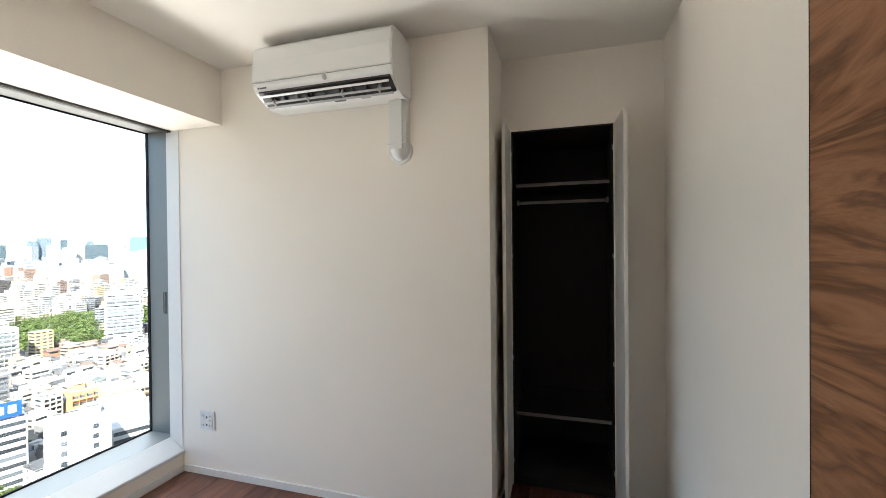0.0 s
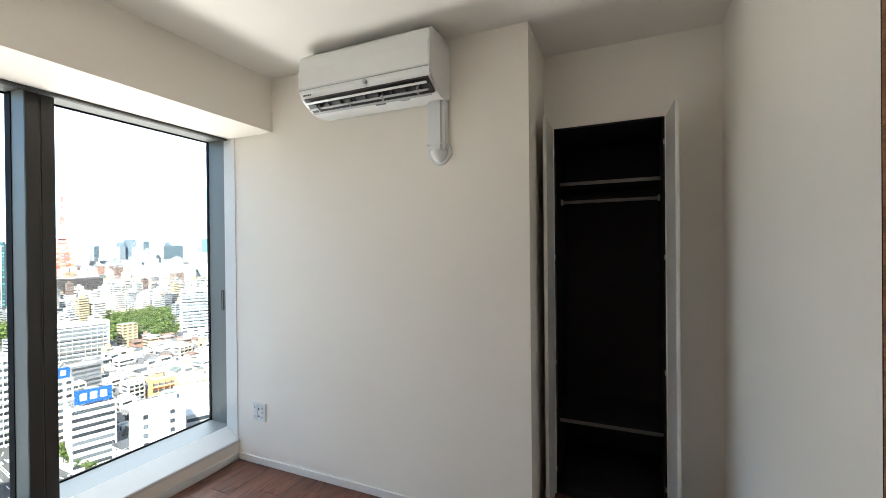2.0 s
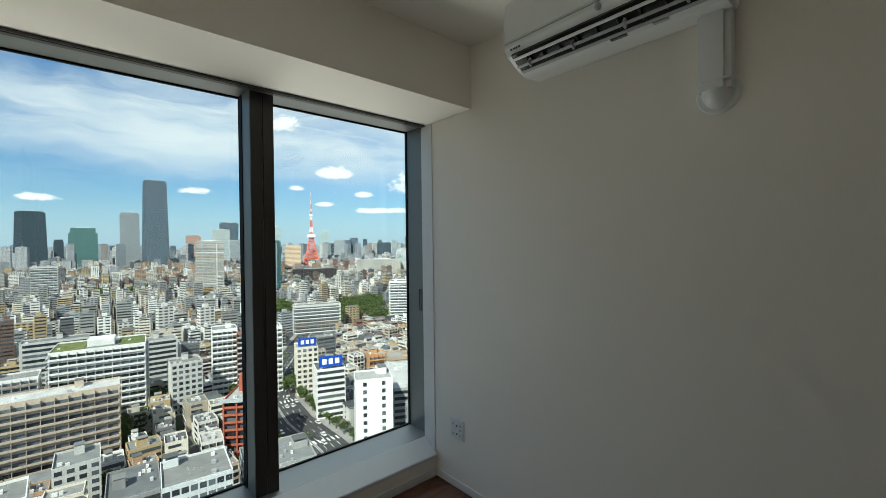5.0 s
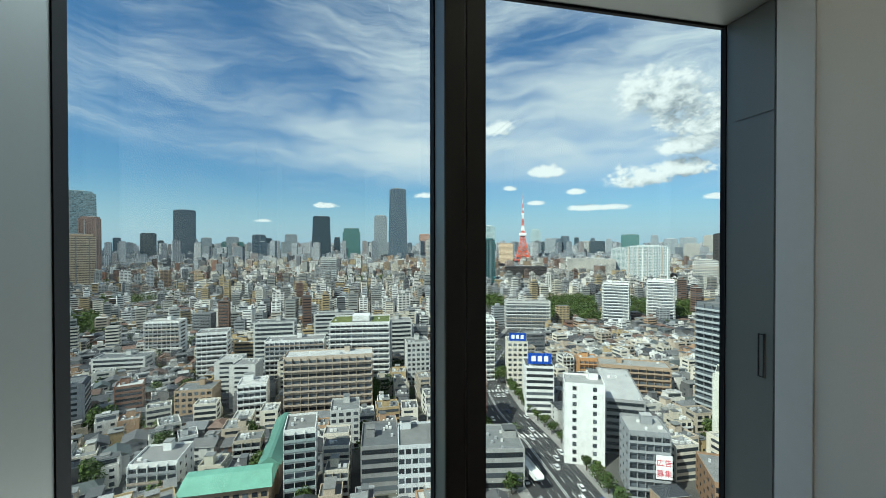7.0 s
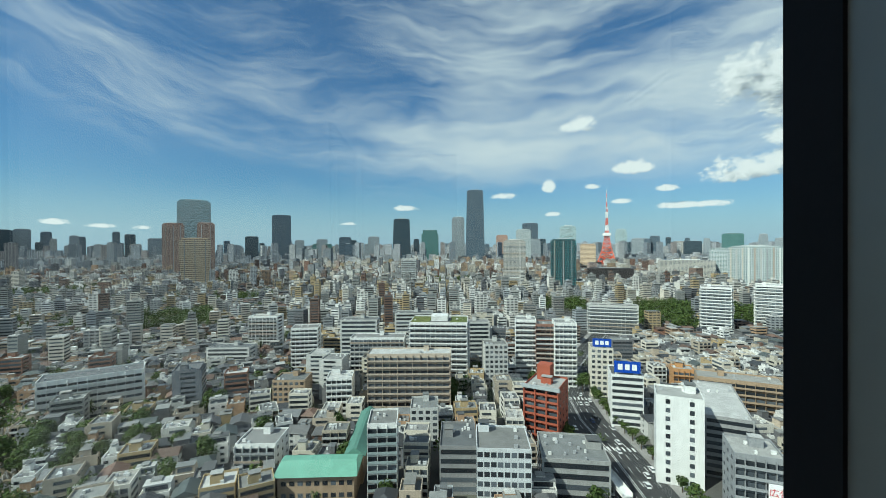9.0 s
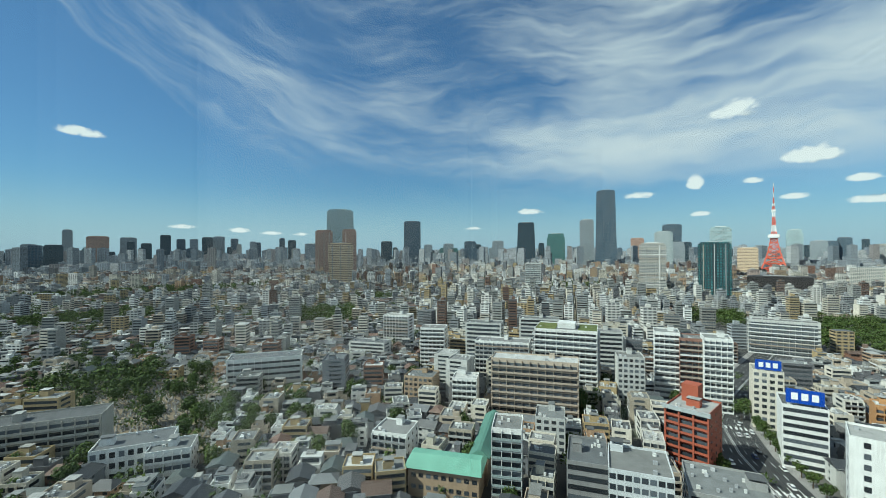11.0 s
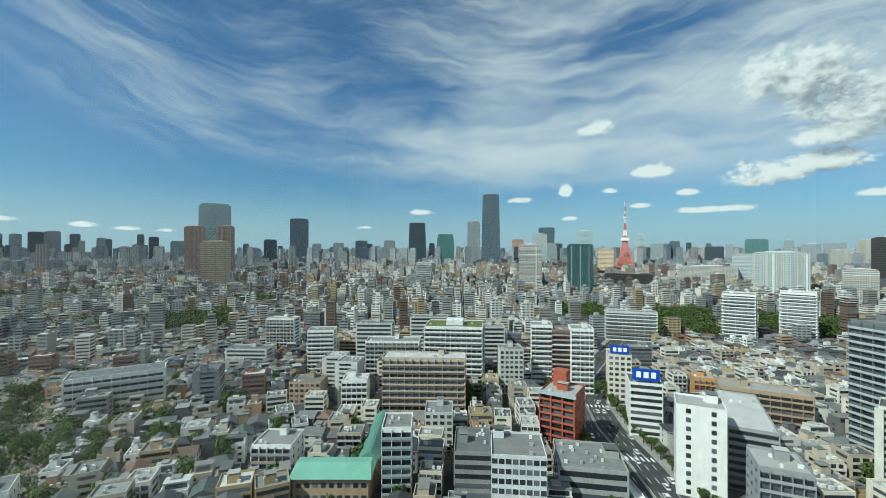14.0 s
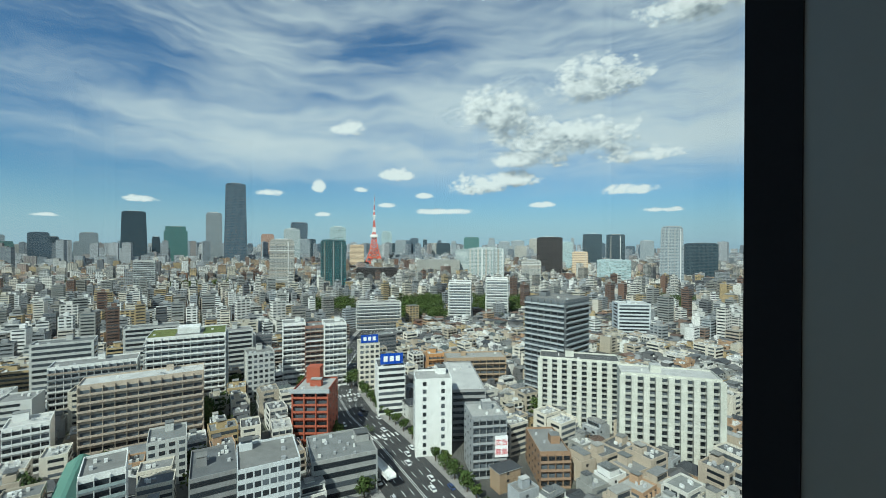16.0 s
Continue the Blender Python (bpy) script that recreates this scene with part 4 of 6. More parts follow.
hero("grey_office", "grey office block with dark windows", 85.9, 142, 13, 16, 20, 5, 86, style="ribbon", wall=coat("dim_coat", (0.24, 0.24, 0.24)), kit=7)
hero("depot", "low grey building with roof plant", 70.1, 143, 22, 14, 20, 4, 80, style="ribbon", wall=coat("stone_coat", (0.34, 0.34, 0.33)), kit=14)
hero("white_tower", "slim bright white apartment tower", 106.5, 302, 18, 29, 15, 10, 96, style="balcony", wall=W_, rail=W_)
hero("white_house_block", "white stepped apartment house", 102.1, 218, 13, 18, 12, 6, 94, style="balcony", wall=W_, rail=W_)
hero("white_apartments", "broad white apartment house beside the graveyard", 128.3, 272, 42, 21, 16, 6, 122, style="balcony", wall=W_, rail=W_, bay=4.2)
hero("long_apartments", "long grey-beige apartment house", 150.5, 228, 50, 19, 14, 6, 128, style="balcony", wall=coat("sand_coat", (0.44, 0.42, 0.38)), rail=coat("sand_rail", (0.45, 0.43, 0.39)), bay=4.6)
hero("white_hall", "low white house with flat roof", 142.0, 196, 26, 12, 14, 3, 128, style="grid", wall=W_)
hero("row_houses", "white row house with stepped gables", 138.6, 186, 15, 11, 12, 3, 124, style="balcony", wall=W_, rail=W_)
hero("advert_building", "grey building with a red and white advertisement", 50.4, 154, 13, 22, 14, 7, 66, style="balcony", wall=coat("ash_coat", (0.28, 0.29, 0.30)), rail=coat("ash_rail", (0.32, 0.33, 0.34)))
hero("brown_terrace", "stepped brown apartment house", 41.6, 152, 11, 12, 20, 4, 60, style="balcony", wall=coat("umber_coat", (0.30, 0.19, 0.12)), rail=coat("umber_rail", (0.32, 0.21, 0.14)))
hero("white_block", "white block by the estate", 32.0, 424, 29, 32, 20, 10, 50, style="grid", wall=coat("steel_coat", (0.55, 0.58, 0.60)))
hero("grey_flats", "grey apartment block near the park", 65.6, 432, 46, 27, 14, 8, 72, style="balcony", wall=coat("light_coat", PALE), bay=4.5)
hero("round_tower", "white terraced apartment tower in the park", 54.5, 480, 26, 44, 24, 14, 54, style="balcony", wrap=True, wall=W_, rail=W_, bay=6)
hero("round_tower", "white terraced apartment tower in the park", 49.4, 518, 27, 45, 24, 14, 50, style="balcony", wrap=True, wall=W_, rail=W_, bay=6)
hero("office_block", "white office block with tall fins", 92.7, 866, 31, 60, 22, 16, 88, style="balcony", wall=coat("light_coat", PALE), rail=W_, bay=6)
for az_, r_, w_, h_, lab in ((115.5, 330, 30, 14, "grey flats"), (83.6, 300, 22, 30, "grey flats"), (97.0, 262, 34, 28, "white flats"), (99.5, 300, 26, 33, "grey flats"), (108.5, 235, 17, 14, "tan flats"),
                             (111.5, 372, 24, 28, "white flats"), (92.0, 330, 30, 32, "grey flats"), (80.6, 250, 14, 26, "grey flats"), (112.5, 168, 15, 12, "white flats"), (90.6, 176, 12, 16, "grey flats")):
    hero("midrise", "%s house of middling height" % lab, az_, r_, w_, h_, 14, round(h_ / 2.9), 89, style="balcony" if "white" in lab else "grid", wall="light_coat" if "grey" in lab else W_ if "white" in lab else "tan_coat")


red = [o for o in scene.objects if o.name == "red_building"][0]
part("stair_tower", boxes([v * S for v in (-5, 1, 2, 8, 24.05, 31)]), K["red_coat"], red)
part("cornice", boxes([v * S for v in (-8.3, 8.3, -10.3, -9.6, 23.6, 25.2)]), K["pale_rail"], red)

# roof signs
BLUE = coat("sign_blue", (0.012, 0.07, 0.42), 0.4)
K["red_ink"] = plain("red_ink", (0.55, 0.03, 0.05), 0.5, 0, 1, 0.05)
K["white_ink"] = plain("white_ink", (0.8, 0.8, 0.8), 0.5, 0, 1, 0.02)


def sign_on(host, w, h, z, y0, side=0.0):
    bd = part("sign_board", boxes((-w / 2, w / 2, y0 - 0.4, y0, z, z + h)), K[BLUE], host, "blue roof sign with white mark")
    for x in (-w * 0.27, 0.0, w * 0.27):
        part("sign_mark", boxes((x - w * 0.09, x + w * 0.09, y0 - 0.46, y0 - 0.4, z + h * 0.25, z + h * 0.75)), K["white_ink"], bd)
    for x in (-w * 0.4, w * 0.4):
        part("sign_post", boxes((x - 0.1, x + 0.1, y0 + 0.001, y0 + 0.3, z - 1.5, z + h * 0.8)), K["metal"], host)


sign_on(dhc, 11.5 * S, 5.4 * S, 25.6 * S, -7.4 * S)
sign_on(dhc2, 10.0 * S, 4.6 * S, 28.2 * S, -6.4 * S)

# ---- far towers ----
SKIN = {
    "blue": tower_skin("blue_glass_tower", (0.10, 0.125, 0.15), (0.055, 0.085, 0.115), 8.0, 5.2, 0.7, 0.2),
    "dark": tower_skin("dark_glass_tower", (0.05, 0.07, 0.085), (0.025, 0.045, 0.06), 4.0, 3.0, 0.6, 0.2),
    "teal": tower_skin("teal_glass_tower", (0.02, 0.035, 0.04), (0.05, 0.17, 0.185), 5.4, 5.0, 0.5, 0.2, 0.45),
    "pale": tower_skin("pale_tower", (0.42, 0.40, 0.36), (0.10, 0.12, 0.13), 3.2, 3.2, 0.5),
    "white": tower_skin("white_grid_tower", (0.46, 0.49, 0.49), (0.10, 0.16, 0.17), 3.6, 3.6, 0.55),
    "brown": tower_skin("brown_tower", (0.48, 0.31, 0.24), (0.07, 0.06, 0.06), 3.2, 4.0, 0.45),
    "tan": tower_skin("tan_tower", (0.66, 0.51, 0.35), (0.22, 0.16, 0.12), 5.0, 5.0, 0.45, 0.3, 0.12),
    "grey": tower_skin("grey_tower", (0.30, 0.33, 0.35), (0.10, 0.13, 0.15), 3.6, 3.0, 0.5),
    "black": tower_skin("black_tower", (0.035, 0.030, 0.030), (0.02, 0.02, 0.022), 3.8, 3.0, 0.5),
    "green": tower_skin("green_glass_tower", (0.10, 0.19, 0.18), (0.05, 0.12, 0.12), 3.8, 3.0, 0.6, 0.2),
    "jade": tower_skin("jade_glass_tower", (0.36, 0.42, 0.43), (0.24, 0.32, 0.33), 4.0, 6.0, 0.7, 0.2, 0.15),
}
for key_, skin_ in SKIN.items():
    K["skin_" + key_] = skin_


def tower(name, label, az, dist, w, h, d=None, skin="grey", taper=0.0, facing=None, top=0.03, waist=None, fins=0, bands=0):
    """A far tower: shaft with a slight taper, a base, a set-back crown and edge fins."""
    d = d or w * 0.8
    w, h, d = w * S, h * S, d * S
    p = Plan()
    sk = "skin_" + skin
    a = w * taper / 2
    p.box("podium", "skin_grey", -w * 0.7, w * 0.7, -d * 0.6, d * 0.7, 0, min(16, h * 0.1))
    if waist:
        p.box("shaft", sk, -w / 2 * waist, w / 2 * waist, -d / 2 * waist, d / 2 * waist, 0, h * 0.62, (-(1 - waist) * w / 2, -(1 - waist) * d / 2))
        p.box("upper_shaft", sk, -w / 2, w / 2, -d / 2, d / 2, h * 0.62, h * 0.97)
    else:
        p.box("shaft", sk, -w / 2, w / 2, -d / 2, d / 2, 0, h * (1 - top), (a, a * d / w))
    e = w / 2 - a
    p.box("crown", sk, -e * 0.86, e * 0.86, -d * 0.36, d * 0.36, h * (1 - top), h)
    p.box("plant_screen", "metal", -e * 0.5, e * 0.5, -d * 0.2, d * 0.2, h, h + h * 0.012)
    for i in range(fins):
        x = -w / 2 + (i + 0.5) * w / fins
        p.repeat("fin", "rail", w * 0.03, 1.2, h * 0.93, x * (1 - taper * 0.5), -d / 2 - 0.3 + a * 0.4, h * 0.49)
    for i in range(bands):
        p.repeat("balcony_band", "rail", w * 1.02, d * 1.02, h * 0.008 + 0.5, 0, 0, h * (0.12 + 0.84 * i / bands))
    m = spot(az, dist, 0, facing) @ pose(0, d / 2, 0)
    claim(m, w * 1.3, d * 1.3)
    return raise_thing(p, name, label, "skyscraper", m)


tower("glass_tower", "very tall blue-grey glass tower tapering at the top", 83.45, 2018, 94, 361, skin="blue", taper=0.16, top=0.015)
tower("glass_tower", "dark glass tower with slanted facets", 93.6, 2669, 118, 267, skin="dark", taper=0.14, top=0.02)
tower("glass_tower", "green glass tower with stepped top", 89.7, 2342, 96, 180, skin="green", top=0.12)
tower("glass_tower", "pale glass residential tower, framed", 85.8, 2163, 66, 240, skin="grey")
tower("glass_tower", "square blue-grey glass tower block", 109.2, 3100, 124, 313, skin="blue", top=0.02)
tower("glass_tower", "broad jade glass tower with curved crown", 118.9, 1640, 104, 250, skin="jade", taper=0.05, top=0.03)
tower("terraced_tower", "tan residential tower with flaring upper storeys", 118.85, 1027, 58, 107, skin="tan", waist=0.82, fins=3)
tower("brick_tower", "tall brown residential tower block", 121.0, 1500, 58, 162, skin="brown", fins=3)
tower("brick_tower", "tall brown residential tower block", 117.7, 1540, 50, 168, skin="brown", fins=2)
tower("residential_tower", "beige residential tower with ribbed balconies", 78.1, 848, 44, 99, skin="pale", fins=2, bands=24)
tower("residential_tower", "dark teal residential tower with white balconies", 71.7, 823, 47, 99, skin="teal", fins=3)
tower("office_tower", "pale glass office tower with slanted roof", 71.1, 1300, 48, 146, skin="jade")
tower("office_tower", "tall grey glass office tower", 76.0, 2988, 100, 250, skin="blue", taper=-0.1)
tower("office_tower", "tall white framed office tower", 76.9, 1900, 66, 162, skin="white")
tower("office_tower", "broad black glass office tower", 42.4, 1130, 66, 112, skin="black", top=0.02)
tower("office_tower", "plain navy glass office tower", 37.0, 1360, 56, 126, skin="dark", top=0.01)
tower("office_tower", "navy glass office tower with pale edge", 34.2, 1560, 60, 130, skin="dark", top=0.01, fins=2)
tower("office_tower", "broad white gridded office slab", 50.9, 954, 82, 84, 40, skin="white", fins=9)
tower("office_tower", "white residential tower with rounded top", 54.1, 1190, 43, 78, skin="white", top=0.08)
tower("residential_tower", "tall brown residential tower block", 38.5, 1100, 38, 74, skin="tan", fins=3)
tower("residential_tower", "pale residential tower with balconies", 44.8, 852, 38, 59, skin="pale", fins=2, bands=15)
tower("office_tower", "plain grey-green glass office tower", 40.3, 1400, 44, 102, skin="jade")
tower("office_tower", "distant teal glass office tower", 52.9, 2450, 90, 142, skin="green")
tower("office_tower", "tall stepped white office tower", 27.9, 1000, 46, 130, skin="grey", taper=0.10, fins=4)
tower("office_tower", "dark blue office tower under construction", 24.9, 1165, 70, 96, skin="dark")
tower("office_tower", "broad green-grey glass office slab", 34.4, 990, 70, 58, 30, skin="jade")
tower("office_tower", "rounded pale green glass tower", 64.6, 2500, 62, 178, skin="jade", top=0.1)
tower("office_tower", "grey tower beside the mast", 68.6, 1500, 50, 92, skin="tan")
tower("low_office", "long dark stepped office", 65.9, 940, 92, 38, 40, skin="black")
tower("low_office", "broad low cream-coloured hall", 57.5, 1150, 120, 50, 60, skin="pale")
for az_, r_, w_, h_, sk in ((147.2, 3600, 52, 238, "grey"), (144.8, 3300, 110, 190, "brown"), (142.2, 3500, 90, 190, "grey"), (138.8, 3900, 70, 225, "dark"), (137.3, 4100, 64, 200, "blue"),
                            (136.0, 3900, 60, 195, "grey"), (134.6, 4000, 80, 215, "dark"), (133.4, 4100, 90, 225, "grey"), (131.7, 4000, 60, 205, "blue"), (129.6, 3600, 50, 170, "grey"),
                            (126.2, 3800, 44, 205, "blue"), (125.0, 3500, 60, 180, "dark"), (122.6, 3300, 96, 150, "grey"), (112.7, 2600, 70, 150, "dark"), (107.0, 2700, 54, 130, "grey"),
                            (104.2, 2500, 62, 132, "grey"), (101.2, 2500, 70, 145, "blue"), (100.2, 2700, 48, 130, "dark"), (97.4, 2600, 70, 150, "grey"), (79.8, 2300, 62, 148, "brown"),
                            (74.6, 2600, 60, 130, "dark"), (62.7, 2800, 70, 130, "grey"), (60.8, 3100, 60, 150, "blue"), (56.8, 2700, 90, 110, "dark"), (48.4, 2600, 70, 120, "grey"),
                            (46.6, 2600, 80, 125, "grey"), (36.2, 2600, 70, 110, "blue"), (30.6, 2200, 60, 118, "grey"), (140.6, 3400, 60, 150, "dark"), (150.0, 3400, 70, 140, "grey")):
    tower("far_tower", "distant %s office tower on the skyline" % sk, az_, r_, w_, h_, skin=sk)
rng_sky = random.Random(77)
for i in range(84):
    az_, r_ = 24 + 128 * (i + rng_sky.random()) / 84, rng_sky.uniform(2300, 4700)
    sk = rng_sky.choice(("grey", "blue", "dark", "blue", "grey", "green", "dark", "pale"))
    h_ = (98 + r_ * math.tan(math.radians(0.15 + 1.35 * rng_sky.random() ** 1.8))) / S
    tower("far_tower", "distant %s tower block on the hazy skyline" % sk, az_, r_, rng_sky.uniform(30, 74), h_, skin=sk, top=rng_sky.choice((0.02, 0.05, 0.1)))


# ---- red and white lattice mast ----
def strut(bm, a, b, r):
    a, b = Vector(a), Vector(b)
    q = (b - a).to_track_quat("Z", "Y").to_matrix().to_4x4()
    ret = bmesh.ops.create_cone(bm, cap_ends=True, segments=4, radius1=r, radius2=r, depth=(b - a).length)
    bmesh.ops.transform(bm, verts=ret["verts"], matrix=Matrix.Translation((a + b) / 2) @ q)


K["mast_red"] = plain("mast_red", (0.62, 0.10, 0.05), 0.5, 0, 1, 0.1)
K["mast_white"] = plain("mast_white", (0.78, 0.78, 0.76), 0.5, 0, 1, 0.1)
MASTH = 298.0
mast = thing("lattice_tower", "red and white steel lattice broadcasting tower", "tower", spot(66.3, 1690) @ Matrix.Scale(S, 4))


def half(z):
    u = z / MASTH
    return 3.0 + 40.0 * max(0.0, 1 - u * 1.25) ** 3.0 if u < 0.78 else 1.6


levels = [0, 22, 42, 60, 78, 94, 108, 120, 131, 142, 152, 162, 172, 181, 190, 199, 208, 216, 224, 232]
for k, (z0, z1) in enumerate(zip(levels, levels[1:])):
    bm = bmesh.new()
    a, b = half(z0), half(z1)
    r = max(0.9, 2.6 - k * 0.1)
    cs = ((-1, -1), (1, -1), (1, 1), (-1, 1))
    for i in range(4):
        (x0, y0), (x1, y1) = cs[i], cs[(i + 1) % 4]
        strut(bm, (x0 * a, y0 * a, z0), (x0 * b, y0 * b, z1), r)
        strut(bm, (x0 * a, y0 * a, z0), (x1 * b, y1 * b, z1), r * 0.6)
        strut(bm, (x1 * a, y1 * a, z0), (x0 * b, y0 * b, z1), r * 0.6)
        strut(bm, (x0 * b, y0 * b, z1), (x1 * b, y1 * b, z1), r * 0.6)
    part("lattice", bm, K["mast_white" if k in (9, 10, 14, 15, 18) else "mast_red"], mast)
part("observation_deck", boxes((-15, 15, -15, 15, 122, 134), bevel=1.5), K["mast_white"], mast)
part("upper_deck", boxes((-6, 6, -6, 6, 206, 213), bevel=1.0), K["mast_white"], mast)
for z0, z1, r, c in ((232, 252, 1.9, "mast_red"), (252, 268, 1.5, "mast_white"), (268, 284, 1.2, "mast_red"), (284, MASTH, 0.9, "mast_white")):
    bm = bmesh.new()
    strut(bm, (0, 0, z0), (0, 0, z1), r)
    part("antenna", bm, K[c], mast)

# green roof garden and plant on the white apartments
garden = [o for o in scene.objects if o.name == "white_apartments"][0]
K["lawn"] = picked("lawn", ((0.14, 0.16, 0.05), (0.12, 0.15, 0.05)), 0.95, streaks=False, stain=0.4, scale=0.4)
part("roof_lawn", boxes([v * S for v in (-18, -6, -11, 11, 38.15, 38.4)]), K["lawn"], garden, "dry green roof lawn")
part("roof_lawn", boxes([v * S for v in (7, 18, -11, 11, 38.15, 38.4)]), K["lawn"], garden, "dry green roof lawn")
part("roof_plant", boxes([v * S for v in (-5, 5.5, -6, 5, 38.15, 41.5)], bevel=0.2), K["metal"], garden)

# temple hall with mint copper roofs
K["mint"] = picked("mint_roof", ((0.17, 0.37, 0.285), (0.16, 0.35, 0.275)), 0.6, stain=0.3)
K["moss"] = picked("moss_roof", ((0.09, 0.20, 0.16), (0.10, 0.21, 0.17)), 0.65)
p = Plan()
p.box("wall", coat("tan_coat", TAN), -13, 12, -6, 6, 0, 10)
p.box("roof", "mint", -14.2, 13.2, -7.2, 7.2, 10.2, 13.2, (1.0, 5.4))
p.box("eaves", "rail", -14, 13, -7, 7, 9.9, 10.2)
p.box("wing_wall", "tan_coat", 7, 13, 6.1, 46, 0, 10)
p.box("wing_roof", "moss", 6, 14, 6.0, 47, 10.2, 12.6, (3.4, 0.5))
for i in range(9):
    p.repeat("window", "glass", 1.7, 0.12, 1.5, -11 + i * 2.7, -6, 7.6)
    p.repeat("window", "glass", 1.7, 0.12, 1.5, -11 + i * 2.7, -6, 3.6)
m = spot(104.4, 148, 0, 90) @ Matrix.Scale(S, 4)
claim(m, 31, 17), claim(m @ pose(10, 27, 0), 10, 48)
raise_thing(p, "temple_hall", "tan hall with long mint-green copper roofs", "building", m)

# advertisement on the grey building
host = [o for o in scene.objects if o.name == "advert_building"][0]
board = part("advert_board", boxes([v * S for v in (1.6, 6.6, -8.75, -8.45, 8.0, 15.8)]), K["white_ink"], host, "white board with red lettering")
for txt, z in (("広告", 12.5), ("募集", 9.0)):
    cu = bpy.data.curves.new("lettering", "FONT")
    cu.body, cu.size, cu.align_x, cu.extrude = txt, 2.5 * S, "CENTER", 0.02
    cu.materials.append(K["red_ink"])
    ob = new("lettering", cu)
    ob.parent, ob.matrix_local = board, pose(4.1 * S, -8.8 * S, z * S, 90)

# ---- ground, avenue ----
m_, gr_ = material("city_ground")
c_ = coords(gr_)
patch = gr_.noise(c_, 0.02, 6, 0.65)
finish(gr_, gr_.ramp(patch, (0.34, (0.045, 0.046, 0.048)), (0.46, (0.07, 0.07, 0.068)), (0.56, (0.11, 0.105, 0.095)), (0.66, (0.05, 0.065, 0.035))), 0.9, spec=0.2)
structure("ground", boxes((-4950, 1500, -4950, 4950, GROUND - 1, GROUND)), m_, "grey paved ground between the buildings", "ground")
K["asphalt"] = picked("asphalt", ((0.055, 0.056, 0.058), (0.052, 0.053, 0.056)), 0.9, streaks=False, stain=0.3, scale=0.15)
K["line"] = plain("road_paint", (0.72, 0.72, 0.70), 0.7, 0, 0.5, 0.2)
K["pave"] = picked("paving", ((0.26, 0.255, 0.245), (0.27, 0.26, 0.25)), 0.85, streaks=False)
FWD, SIDE = Vector((-math.sin(radians(81)), math.cos(radians(81)), 0)), Vector((math.cos(radians(81)), math.sin(radians(81)), 0))


def street(u, v, z=0.0):
    """Street-level point u metres ahead and v metres to the side of the window."""
    return EYE + FWD * u * S + SIDE * v * S + Vector((0, 0, GROUND + z))


def ribbon(name, way_, w0, w1, z0, z1, mat, label, category):
    """A strip along a street line, between two sideways offsets, with real thickness."""
    bm = bmesh.new()
    rows = []
    for i, (u, v) in enumerate(way_):
        a, b = way_[max(i - 1, 0)], way_[min(i + 1, len(way_) - 1)]
        t = Vector((b[0] - a[0], b[1] - a[1])).normalized()
        rows.append([bm.verts.new(street(u - t.y * w, v + t.x * w, z)) for w, z in ((w0, z0), (w1, z0), (w1, z1), (w0, z1))])
    for r0, r1 in zip(rows, rows[1:]):
        for i in range(4):
            bm.faces.new((r0[i], r0[(i + 1) % 4], r1[(i + 1) % 4], r1[i]))
    bm.faces.new(rows[0]), bm.faces.new(rows[-1])
    bmesh.ops.recalc_face_normals(bm, faces=bm.faces)
    return structure(name, bm, mat, label, category)


AVENUE = ((60, 58), (100, 54.5), (142, 51), (174, 48), (209, 42.5), (246, 42), (285, 54), (335, 74), (420, 110))
road = ribbon("road", AVENUE, -12, 12, -0.5, 0.08, K["asphalt"], "dark asphalt avenue with white lane marks", "road")
ribbon("pavement_left", AVENUE, -16, -12, -0.5, 0.24, K["pave"], "paved footway along the avenue", "pavement")
ribbon("pavement_right", AVENUE, 12, 16.5, -0.5, 0.24, K["pave"], "paved footway along the avenue", "pavement")


def along(way_, step, off):
    """Points every step metres along a street line, off to its side: point, direction."""
    out, left = [], 0.0
    for (u0, v0), (u1, v1) in zip(way_, way_[1:]):
        ln = math.hypot(u1 - u0, v1 - v0)
        tx, ty = (u1 - u0) / ln, (v1 - v0) / ln
        s = left
        while s < ln:
            out.append((u0 + tx * s - ty * off, v0 + ty * s + tx * off, math.degrees(math.atan2(ty, tx))))
            s += step
        left = s - ln
    return out


dash = quad_mesh("lane_mark", np.array(((-2.2, -0.12, 0), (2.2, -0.12, 0), (2.2, 0.12, 0), (-2.2, 0.12, 0), (-2.2, -0.12, 0.03), (2.2, -0.12, 0.03), (2.2, 0.12, 0.03), (-2.2, 0.12, 0.03))), QUADS, [K["line"]])
SIDE_AZ = 171.0     # world angle of the street frame's u axis


def lay(name, mesh, u, v, ang, z, parent):
    ob = new(name, mesh)
    ob.parent = parent
    ob.matrix_world = Matrix.Translation(street(u, v, z)) @ pose(0, 0, 0, 0, 0, 171.0 - ang)
    return ob


for off in (-8.8, -5.6, -2.6, 2.6, 5.6, 8.8):
    for u, v, ang in along(AVENUE, 9.5, off):
        if u > 120:
            lay("lane_mark", dash, u, v, ang, 0.1, road)
for off in (-0.35, 0.35):
    line_ = ribbon("lane_line", AVENUE, off - 0.1, off + 0.1, 0.09, 0.12, K["line"], "solid white centre line", "road mark")
    line_.parent = road
    for tag in ("category", "kind"):
        del line_[tag]
zebra = quad_mesh("zebra_bar", np.array(((-2, -0.45, 0), (2, -0.45, 0), (2, 0.45, 0), (-2, 0.45, 0), (-2, -0.45, 0.03), (2, -0.45, 0.03), (2, 0.45, 0.03), (-2, 0.45, 0.03))), QUADS, [K["line"]])
